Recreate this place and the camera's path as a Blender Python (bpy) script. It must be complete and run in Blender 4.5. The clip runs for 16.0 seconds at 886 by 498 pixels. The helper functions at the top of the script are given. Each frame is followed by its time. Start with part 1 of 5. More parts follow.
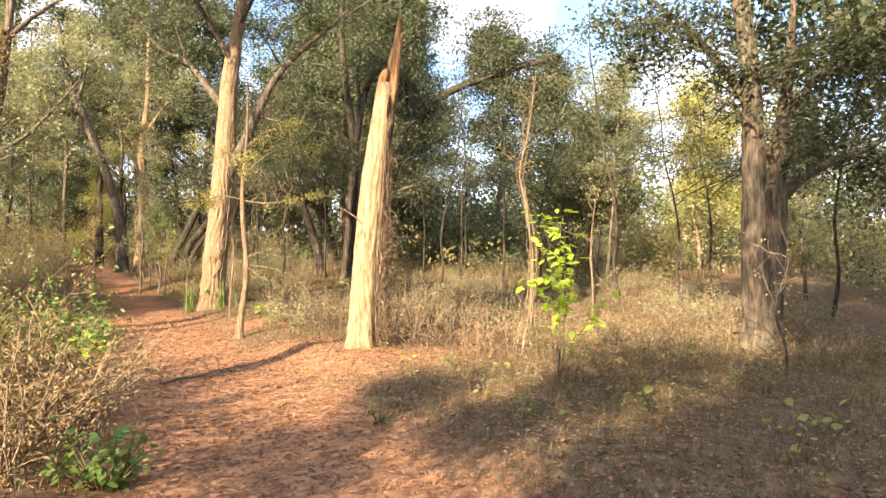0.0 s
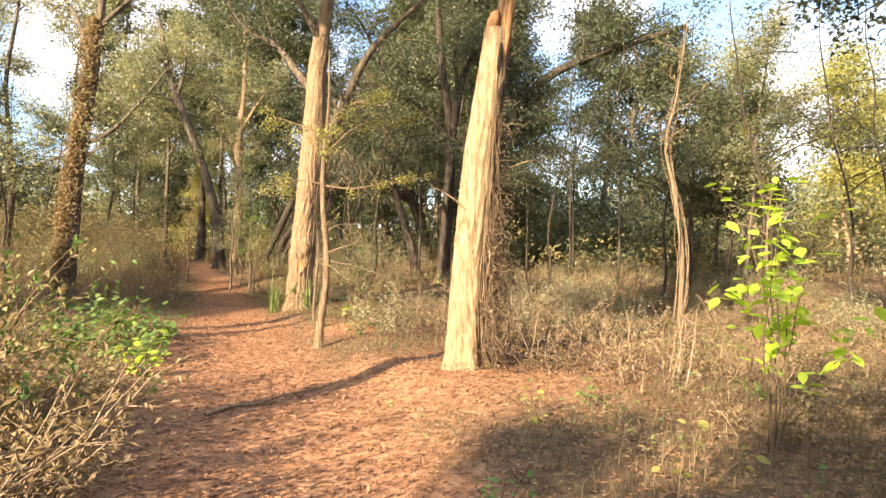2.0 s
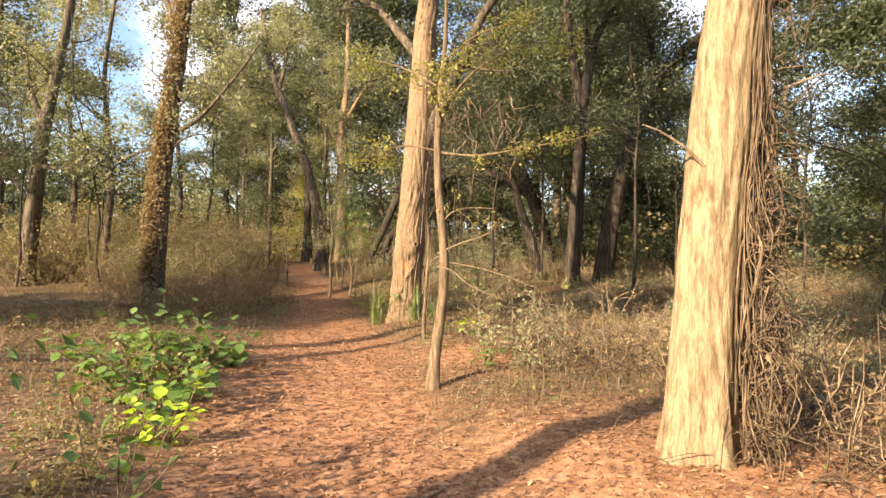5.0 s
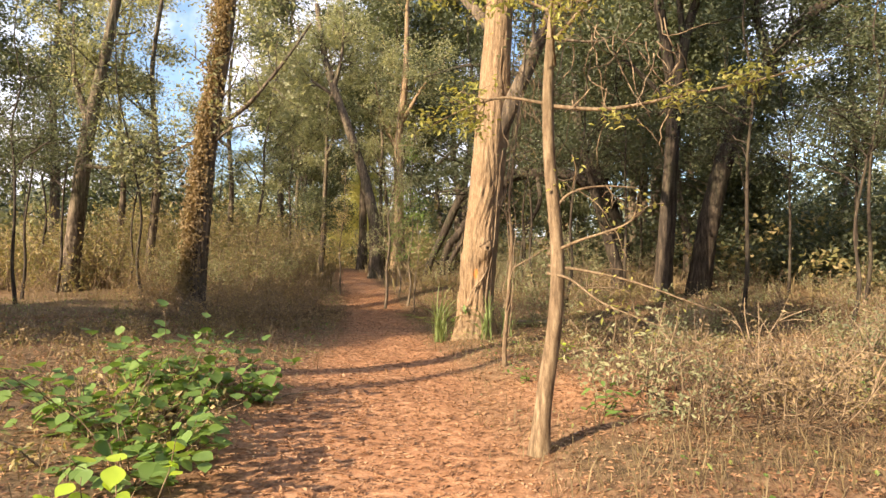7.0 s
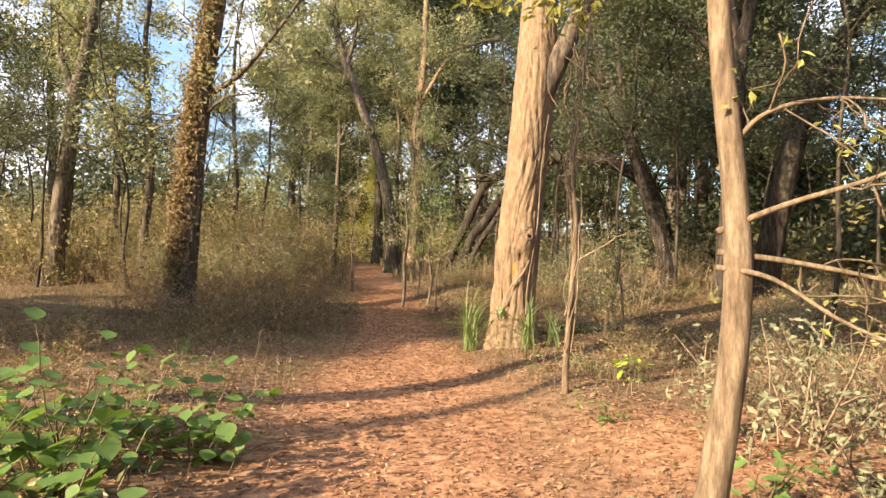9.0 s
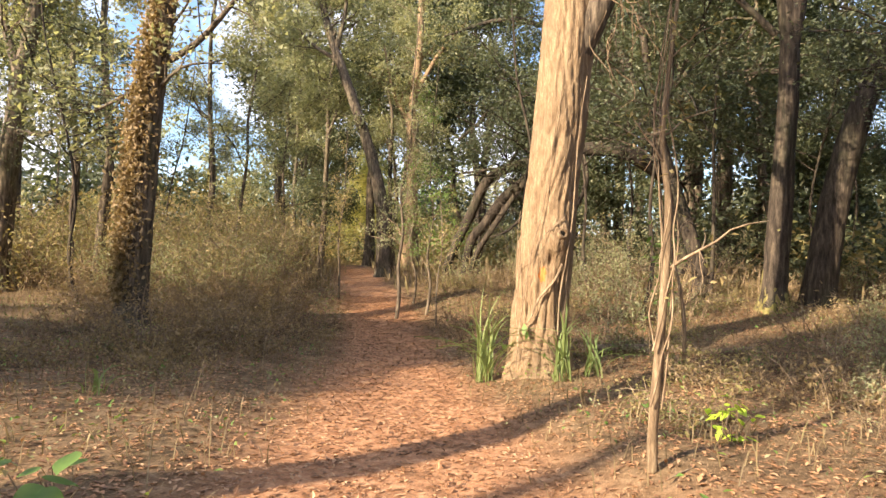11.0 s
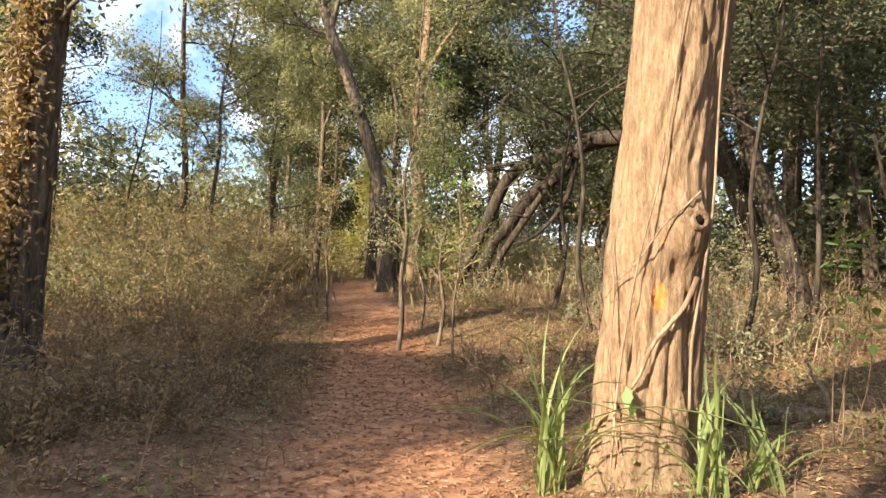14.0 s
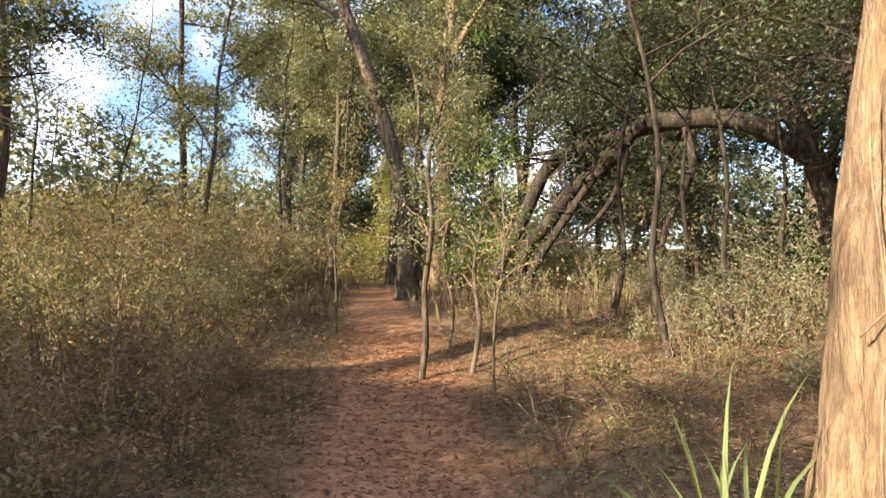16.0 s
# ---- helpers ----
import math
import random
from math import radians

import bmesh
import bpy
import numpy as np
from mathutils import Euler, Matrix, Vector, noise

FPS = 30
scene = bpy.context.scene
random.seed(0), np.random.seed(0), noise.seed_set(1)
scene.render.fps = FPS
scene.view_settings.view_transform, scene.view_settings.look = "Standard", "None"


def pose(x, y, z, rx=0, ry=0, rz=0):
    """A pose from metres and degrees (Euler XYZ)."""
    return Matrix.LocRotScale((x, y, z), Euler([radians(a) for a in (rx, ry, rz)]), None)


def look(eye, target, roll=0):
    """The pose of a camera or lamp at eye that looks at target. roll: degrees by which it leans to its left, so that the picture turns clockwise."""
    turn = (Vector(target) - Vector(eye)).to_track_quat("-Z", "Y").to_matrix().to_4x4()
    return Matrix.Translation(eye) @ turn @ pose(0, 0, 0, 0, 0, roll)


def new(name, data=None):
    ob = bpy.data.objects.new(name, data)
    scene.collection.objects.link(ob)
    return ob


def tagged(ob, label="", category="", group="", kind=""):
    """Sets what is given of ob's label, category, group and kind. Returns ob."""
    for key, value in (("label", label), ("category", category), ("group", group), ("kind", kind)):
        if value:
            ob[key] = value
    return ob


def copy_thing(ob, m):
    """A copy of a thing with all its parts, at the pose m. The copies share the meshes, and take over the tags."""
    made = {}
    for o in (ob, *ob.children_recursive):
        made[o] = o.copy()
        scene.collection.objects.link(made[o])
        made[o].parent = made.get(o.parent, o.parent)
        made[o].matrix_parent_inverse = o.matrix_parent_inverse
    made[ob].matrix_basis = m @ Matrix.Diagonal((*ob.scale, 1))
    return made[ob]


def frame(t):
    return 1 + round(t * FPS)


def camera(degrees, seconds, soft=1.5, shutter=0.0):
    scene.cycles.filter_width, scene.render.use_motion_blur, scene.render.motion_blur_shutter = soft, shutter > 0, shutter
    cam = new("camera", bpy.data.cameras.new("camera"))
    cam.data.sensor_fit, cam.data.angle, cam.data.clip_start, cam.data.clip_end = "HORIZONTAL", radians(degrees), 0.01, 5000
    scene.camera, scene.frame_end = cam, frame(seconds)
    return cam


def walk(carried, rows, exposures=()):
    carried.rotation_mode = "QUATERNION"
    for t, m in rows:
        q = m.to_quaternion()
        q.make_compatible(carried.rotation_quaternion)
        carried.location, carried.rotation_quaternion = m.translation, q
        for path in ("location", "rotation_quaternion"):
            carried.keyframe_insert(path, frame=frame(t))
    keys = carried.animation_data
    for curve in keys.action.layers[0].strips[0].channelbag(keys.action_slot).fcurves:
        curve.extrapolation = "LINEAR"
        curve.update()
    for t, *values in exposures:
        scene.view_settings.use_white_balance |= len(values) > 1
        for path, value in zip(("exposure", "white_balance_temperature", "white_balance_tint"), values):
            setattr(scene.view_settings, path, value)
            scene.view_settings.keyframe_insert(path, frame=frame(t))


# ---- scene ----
cam = camera(69.9, 16.0)
METRES, EYE, TILT, LEAN, TURN = 18.0, 1.48, 1.2, 0.0, 0.0
ROWS = [
    (0.0, 0.0, 0.0, 0.0, 0.0, 0.0, -0.0),
    (0.5, -0.0024, 0.0305, -0.001, 0.71, 0.22, -0.04),
    (1.0, -0.0073, 0.0619, -0.0028, 2.71, 0.05, -0.17),
    (1.5, -0.0118, 0.0931, -0.0029, 6.52, 0.04, -0.34),
    (2.0, -0.0213, 0.1232, -0.0037, 8.48, -0.13, -0.31),
    (2.5, -0.0323, 0.154, -0.0027, 12.5, 0.02, -0.2),
    (3.0, -0.0435, 0.1825, -0.0026, 13.95, -0.11, -0.29),
    (3.5, -0.0521, 0.2149, -0.0042, 14.57, -0.08, -0.33),
    (4.0, -0.0643, 0.2425, -0.005, 15.1, -0.12, -0.19),
    (6.5, -0.1304, 0.3785, -0.0123, 22.26, 0.44, -0.22),
    (7.0, -0.1484, 0.4045, -0.0126, 22.75, 0.75, -0.36),
    (7.5, -0.1629, 0.4309, -0.0145, 23.73, 0.79, -0.28),
    (8.0, -0.1764, 0.4591, -0.0147, 24.25, 0.45, -0.65),
    (8.5, -0.191, 0.4863, -0.0161, 24.2, 0.27, -0.6),
    (9.0, -0.208, 0.5126, -0.0162, 24.17, 0.23, -0.63),
    (11.5, -0.2807, 0.6497, -0.0174, 23.14, 0.76, -0.61),
    (12.0, -0.2932, 0.6781, -0.0174, 22.86, 1.51, -0.62),
    (12.5, -0.3061, 0.7076, -0.0175, 23.32, 1.56, -0.68),
    (13.0, -0.3205, 0.7369, -0.0188, 23.21, 1.64, -0.67),
    (13.5, -0.3376, 0.7643, -0.019, 23.28, 1.52, -0.63),
    (14.0, -0.3528, 0.7928, -0.0197, 24.11, 1.58, -0.64),
    (14.5, -0.3691, 0.8203, -0.0193, 24.64, 1.2, -0.81),
    (15.0, -0.3812, 0.849, -0.0194, 24.81, 1.14, -0.57),
    (15.5, -0.3979, 0.8744, -0.0194, 25.41, 1.28, -0.47),
    (16.0, -0.4114, 0.9026, -0.0196, 26.17, 1.98, -0.4),
]
EXPOSURES = [(0.0, 2.02, 6400, 13), (3.0, 1.82, 6500, 13), (7.0, 1.58, 6450, 13), (11.0, 1.8, 6150, 12), (16.0, 1.7, 5950, 12)]
walk(cam, [(t, pose(0, 0, EYE, TILT, LEAN, TURN) @ pose(METRES * x, METRES * y, METRES * z, 90 + pitch, roll, yaw)) for t, x, y, z, yaw, pitch, roll in ROWS], EXPOSURES)

# ---- light ----
SUN_EL, SUN_AZ = 24.0, 207.0        # degrees above the horizon, clockwise from +y
world = bpy.data.worlds.new("sky")
scene.world = world
world.use_nodes = True
wn = world.node_tree.nodes
sky = wn.new("ShaderNodeTexSky")
sky.sky_type = "NISHITA"
sky.sun_disc = False
sky.sun_elevation, sky.sun_rotation = radians(SUN_EL), radians(SUN_AZ)
sky.dust_density, sky.ozone_density = 1.5, 1.5
wn["Background"].inputs["Strength"].default_value = 0.115
wl = world.node_tree.links
sky_at, cloud, cloud_edge, cloud_mix = wn.new("ShaderNodeTexCoord"), wn.new("ShaderNodeTexNoise"), wn.new("ShaderNodeValToRGB"), wn.new("ShaderNodeMix")
cloud.inputs["Scale"].default_value, cloud.inputs["Detail"].default_value, cloud.inputs["Roughness"].default_value = 3.2, 6.0, 0.58
cloud_edge.color_ramp.elements[0].position, cloud_edge.color_ramp.elements[1].position = 0.47, 0.62
cloud_mix.data_type = "RGBA"
cloud_mix.inputs[7].default_value = (5.2, 5.1, 5.4, 1)
wl.new(sky_at.outputs["Generated"], cloud.inputs["Vector"])
wl.new(cloud.outputs[0], cloud_edge.inputs[0])
wl.new(cloud_edge.outputs[0], cloud_mix.inputs[0])
wl.new(sky.outputs[0], cloud_mix.inputs[6])
wl.new(cloud_mix.outputs[2], wn["Background"].inputs["Color"])
sun_to = Vector((math.sin(radians(SUN_AZ)) * math.cos(radians(SUN_EL)), math.cos(radians(SUN_AZ)) * math.cos(radians(SUN_EL)), math.sin(radians(SUN_EL))))
sun = new("sun", bpy.data.lights.new("sun", "SUN"))
sun.data.energy, sun.data.angle, sun.data.color = 5.0, radians(0.55), (1.0, 0.82, 0.58)
sun.matrix_world = look(sun_to * 60, (0, 0, 0))


# ---- materials ----
def nodes_of(name):
    m = bpy.data.materials.new(name)
    m.use_nodes = True
    return m, m.node_tree.nodes, m.node_tree.links, m.node_tree.nodes["Principled BSDF"]


def ramp_node(n, stops):
    r = n.new("ShaderNodeValToRGB")
    e = r.color_ramp.elements
    while len(e) < len(stops):
        e.new(0.5)
    for k, (p, c) in enumerate(stops):
        e[k].position, e[k].color = p, (*c, 1)
    return r


def noise_node(n, l, vec, scale, detail=5.0, rough=0.6):
    t = n.new("ShaderNodeTexNoise")
    t.inputs["Scale"].default_value, t.inputs["Detail"].default_value, t.inputs["Roughness"].default_value = scale, detail, rough
    l.new(vec, t.inputs["Vector"])
    return t


def stretched(n, l, sx, sy, sz):
    tc, mp = n.new("ShaderNodeTexCoord"), n.new("ShaderNodeMapping")
    mp.inputs["Scale"].default_value = (sx, sy, sz)
    l.new(tc.outputs["Object"], mp.inputs["Vector"])
    return mp.outputs[0]


def mixed(n, l, fac, a, b, blend="MIX"):
    m = n.new("ShaderNodeMix")
    m.data_type, m.blend_type = "RGBA", blend
    for sock, v in ((m.inputs[0], fac), (m.inputs[6], a), (m.inputs[7], b)):
        if isinstance(v, (int, float)):
            sock.default_value = v
        elif isinstance(v, tuple):
            sock.default_value = (*v, 1)
        else:
            l.new(v, sock)
    return m.outputs[2]


def bark(name, dark, mid, light, moss=(0.16, 0.17, 0.05), moss_amount=0.3, bump=0.6, fine=1.0, cracks=0.0):
    m, n, l, b = nodes_of(name)
    g = stretched(n, l, 15 * fine, 15 * fine, 2.6 * fine)
    furrow = noise_node(n, l, g, 1.0, 6, 0.65)
    grain = noise_node(n, l, stretched(n, l, 80 * fine, 80 * fine, 16 * fine), 1.0, 4, 0.6)
    patch = noise_node(n, l, stretched(n, l, 1.3, 1.3, 0.8), 1.0, 4, 0.6)
    col = ramp_node(n, [(0.34, dark), (0.5, mid), (0.67, light)])
    l.new(furrow.outputs[0], col.inputs[0])
    mr = ramp_node(n, [(0.5, (0, 0, 0)), (0.68, (moss_amount,) * 3)])
    l.new(patch.outputs[0], mr.inputs[0])
    c1 = mixed(n, l, mr.outputs[0], col.outputs[0], moss)
    gr = ramp_node(n, [(0.3, (0.72, 0.72, 0.72)), (0.7, (1.15, 1.12, 1.08))])
    l.new(grain.outputs[0], gr.inputs[0])
    c2 = mixed(n, l, 1.0, c1, gr.outputs[0], "MULTIPLY")
    if cracks:
        split = noise_node(n, l, stretched(n, l, 9 * fine, 9 * fine, 0.9 * fine), 1.0, 3, 0.55)
        line = ramp_node(n, [(0.465, (0, 0, 0)), (0.497, (cracks,) * 3), (0.503, (cracks,) * 3), (0.53, (0, 0, 0))])
        l.new(split.outputs[0], line.inputs[0])
        c2 = mixed(n, l, line.outputs[0], c2, dark)
    l.new(c2, b.inputs["Base Color"])
    b.inputs["Roughness"].default_value = 0.9
    b.inputs["Specular IOR Level"].default_value = 0.15
    add = n.new("ShaderNodeMath")
    add.operation = "MULTIPLY_ADD"
    add.inputs[1].default_value = 0.35
    l.new(grain.outputs[0], add.inputs[0])
    l.new(furrow.outputs[0], add.inputs[2])
    bp = n.new("ShaderNodeBump")
    bp.inputs["Strength"].default_value, bp.inputs["Distance"].default_value = bump, 0.03
    l.new(add.outputs[0], bp.inputs["Height"])
    l.new(bp.outputs[0], b.inputs["Normal"])
    return m


def leaf(name, stops, through_light=0.35, gloss=0.35):
    """A leaf: its colour varies from leaf to leaf and from clump to clump, and light comes through it."""
    m, n, l, b = nodes_of(name)
    geo, info = n.new("ShaderNodeNewGeometry"), n.new("ShaderNodeObjectInfo")
    clump = noise_node(n, l, stretched(n, l, 1.1, 1.1, 1.1), 1.0, 2, 0.5)
    mx = n.new("ShaderNodeMath")
    mx.operation = "MULTIPLY_ADD"
    mx.inputs[1].default_value = 0.6
    l.new(geo.outputs["Random Per Island"], mx.inputs[0])
    sub = n.new("ShaderNodeMath")
    sub.operation = "MULTIPLY_ADD"
    sub.inputs[1].default_value, sub.inputs[2].default_value = 0.7, -0.2
    l.new(clump.outputs[0], sub.inputs[0])
    l.new(sub.outputs[0], mx.inputs[2])
    ob = n.new("ShaderNodeMath")
    ob.operation = "MULTIPLY_ADD"
    ob.inputs[1].default_value = 0.14
    l.new(info.outputs["Random"], ob.inputs[0])
    l.new(mx.outputs[0], ob.inputs[2])
    col = ramp_node(n, stops)
    l.new(ob.outputs[0], col.inputs[0])
    l.new(col.outputs[0], b.inputs["Base Color"])
    b.inputs["Roughness"].default_value = 0.55
    b.inputs["Specular IOR Level"].default_value = gloss
    tr, ms = n.new("ShaderNodeBsdfTranslucent"), n.new("ShaderNodeMixShader")
    l.new(mixed(n, l, 1.0, col.outputs[0], (1.25, 1.2, 0.7), "MULTIPLY"), tr.inputs["Color"])
    ms.inputs[0].default_value = through_light
    l.new(b.outputs[0], ms.inputs[1])
    l.new(tr.outputs[0], ms.inputs[2])
    l.new(ms.outputs[0], n["Material Output"].inputs["Surface"])
    return m


M_SNAG = bark("weathered_snag_bark", (0.15, 0.10, 0.055), (0.33, 0.245, 0.14), (0.44, 0.345, 0.21), moss=(0.20, 0.15, 0.09), moss_amount=0.35, bump=0.7, fine=1.6, cracks=0.6)
M_OLD = bark("furrowed_old_bark", (0.185, 0.122, 0.07), (0.29, 0.20, 0.118), (0.38, 0.28, 0.172), moss=(0.15, 0.112, 0.072), moss_amount=0.7, bump=0.9, fine=2.4, cracks=0.9)
M_OAK = bark("dark_oak_bark", (0.035, 0.027, 0.02), (0.115, 0.09, 0.065), (0.23, 0.18, 0.125), moss=(0.10, 0.11, 0.05), moss_amount=0.35)
# near-black bark; on the brown leaning tree it carries shade as colour
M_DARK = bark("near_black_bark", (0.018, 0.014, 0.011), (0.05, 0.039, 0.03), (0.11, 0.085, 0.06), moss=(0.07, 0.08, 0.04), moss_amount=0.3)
M_SAP = bark("smooth_sapling_bark", (0.09, 0.062, 0.038), (0.175, 0.125, 0.078), (0.29, 0.22, 0.14), moss_amount=0.1, bump=0.3, fine=2.0)
M_TWIG = bark("dry_twig_bark", (0.12, 0.085, 0.055), (0.25, 0.18, 0.115), (0.40, 0.31, 0.2), moss_amount=0.0, bump=0.2, fine=2.0)
M_MOSSY = bark("mossy_bark", (0.06, 0.05, 0.02), (0.17, 0.14, 0.06), (0.30, 0.26, 0.10), moss=(0.20, 0.19, 0.05), moss_amount=0.7)
# near-black colour painting the shade inside holes, on solid plugs
M_HOLE = bark("hole_shade_plug", (0.006, 0.005, 0.004), (0.014, 0.011, 0.008), (0.03, 0.022, 0.015), moss_amount=0.0)
M_VINE = bark("dry_vine_bark", (0.06, 0.04, 0.024), (0.15, 0.105, 0.065), (0.29, 0.215, 0.135), moss_amount=0.0, bump=0.3, fine=2.0)
M_BLAZE = bark("faded_orange_paint", (0.22, 0.09, 0.03), (0.50, 0.19, 0.05), (0.62, 0.27, 0.08), moss=(0.3, 0.2, 0.12), moss_amount=0.5, fine=2.0)
M_SPLIT = bark("split_bare_wood", (0.12, 0.06, 0.025), (0.27, 0.15, 0.07), (0.42, 0.27, 0.14), moss_amount=0.0, bump=0.5)

M_LEAF_OAK = leaf("evergreen_oak_leaf", [(0.05, (0.034, 0.045, 0.024)), (0.45, (0.075, 0.09, 0.045)), (0.8, (0.14, 0.15, 0.075)), (1.0, (0.24, 0.21, 0.11))], 0.35, 0.5)
M_LEAF_OLIVE = leaf("olive_leaf", [(0.0, (0.12, 0.135, 0.08)), (0.5, (0.27, 0.275, 0.155)), (0.85, (0.41, 0.395, 0.235)), (1.0, (0.48, 0.41, 0.26))], 0.48)
M_LEAF_TAN = leaf("dry_tan_leaf", [(0.0, (0.13, 0.09, 0.045)), (0.35, (0.21, 0.155, 0.08)), (0.65, (0.32, 0.23, 0.125)), (1.0, (0.42, 0.315, 0.19))], 0.35, 0.15)
M_LEAF_MIX = leaf("thicket_leaf", [(0.0, (0.08, 0.09, 0.035)), (0.35, (0.19, 0.18, 0.07)), (0.65, (0.34, 0.27, 0.12)), (1.0, (0.48, 0.36, 0.21))], 0.38, 0.3)
M_LEAF_LIME = leaf("lime_leaf", [(0.0, (0.28, 0.44, 0.04)), (0.5, (0.45, 0.6, 0.06)), (1.0, (0.62, 0.68, 0.1))], 0.45, 0.4)
M_LEAF_GREEN = leaf("fresh_green_leaf", [(0.0, (0.07, 0.13, 0.03)), (0.5, (0.14, 0.23, 0.05)), (1.0, (0.27, 0.33, 0.08))], 0.4, 0.45)
M_LEAF_GOLD = leaf("golden_leaf", [(0.0, (0.2, 0.22, 0.055)), (0.5, (0.37, 0.36, 0.1)), (1.0, (0.47, 0.4, 0.15))], 0.45)
M_BLADE = leaf("palmetto_blade", [(0.0, (0.08, 0.12, 0.035)), (0.5, (0.17, 0.22, 0.07)), (0.8, (0.30, 0.32, 0.13)), (1.0, (0.42, 0.34, 0.18))], 0.35, 0.4)
M_GRASS = leaf("dry_grass_blade", [(0.0, (0.10, 0.075, 0.04)), (0.4, (0.17, 0.13, 0.072)), (0.75, (0.28, 0.21, 0.115)), (1.0, (0.18, 0.19, 0.075))], 0.3, 0.15)
M_LITTER = leaf("fallen_leaf", [(0.0, (0.10, 0.055, 0.032)), (0.35, (0.20, 0.105, 0.055)), (0.65, (0.37, 0.20, 0.10)), (1.0, (0.52, 0.36, 0.22))], 0.15, 0.3)


def ground_material():
    m, n, l, b = nodes_of("forest_floor")
    at = n.new("ShaderNodeAttribute")
    at.attribute_name = "trail"
    big = noise_node(n, l, stretched(n, l, 0.7, 0.7, 0.7), 1.0, 5, 0.6)
    mid = noise_node(n, l, stretched(n, l, 7, 7, 7), 1.0, 6, 0.65)
    fine = noise_node(n, l, stretched(n, l, 60, 60, 60), 1.0, 5, 0.7)
    straw = noise_node(n, l, stretched(n, l, 110, 18, 40), 1.0, 3, 0.6)
    soil = ramp_node(n, [(0.3, (0.15, 0.073, 0.038)), (0.5, (0.35, 0.178, 0.092)), (0.66, (0.50, 0.285, 0.16))])
    duff = ramp_node(n, [(0.3, (0.055, 0.04, 0.022)), (0.5, (0.14, 0.095, 0.052)), (0.7, (0.25, 0.175, 0.10))])
    l.new(mid.outputs[0], soil.inputs[0])
    l.new(mid.outputs[0], duff.inputs[0])
    e = n.new("ShaderNodeMath")
    e.operation = "MULTIPLY_ADD"
    e.inputs[1].default_value, e.inputs[2].default_value = 0.9, -0.45
    l.new(big.outputs[0], e.inputs[0])
    s = n.new("ShaderNodeMath")
    s.operation, s.use_clamp = "ADD", True
    l.new(at.outputs["Fac"], s.inputs[0])
    l.new(e.outputs[0], s.inputs[1])
    c = mixed(n, l, s.outputs[0], duff.outputs[0], soil.outputs[0])
    gr = ramp_node(n, [(0.3, (0.6, 0.6, 0.6)), (0.72, (1.35, 1.3, 1.25))])
    l.new(fine.outputs[0], gr.inputs[0])
    c = mixed(n, l, 1.0, c, gr.outputs[0], "MULTIPLY")
    sr = ramp_node(n, [(0.56, (0, 0, 0)), (0.66, (0.5, 0.5, 0.5))])
    l.new(straw.outputs[0], sr.inputs[0])
    c = mixed(n, l, sr.outputs[0], c, (0.46, 0.30, 0.17))
    l.new(c, b.inputs["Base Color"])
    b.inputs["Roughness"].default_value = 0.95
    b.inputs["Specular IOR Level"].default_value = 0.1
    a = n.new("ShaderNodeMath")
    a.operation = "MULTIPLY_ADD"
    a.inputs[1].default_value = 0.4
    l.new(fine.outputs[0], a.inputs[0])
    l.new(mid.outputs[0], a.inputs[2])
    bp = n.new("ShaderNodeBump")
    bp.inputs["Strength"].default_value, bp.inputs["Distance"].default_value = 0.6, 0.022
    l.new(a.outputs[0], bp.inputs["Height"])
    l.new(bp.outputs[0], b.inputs["Normal"])
    return m


M_GROUND = ground_material()


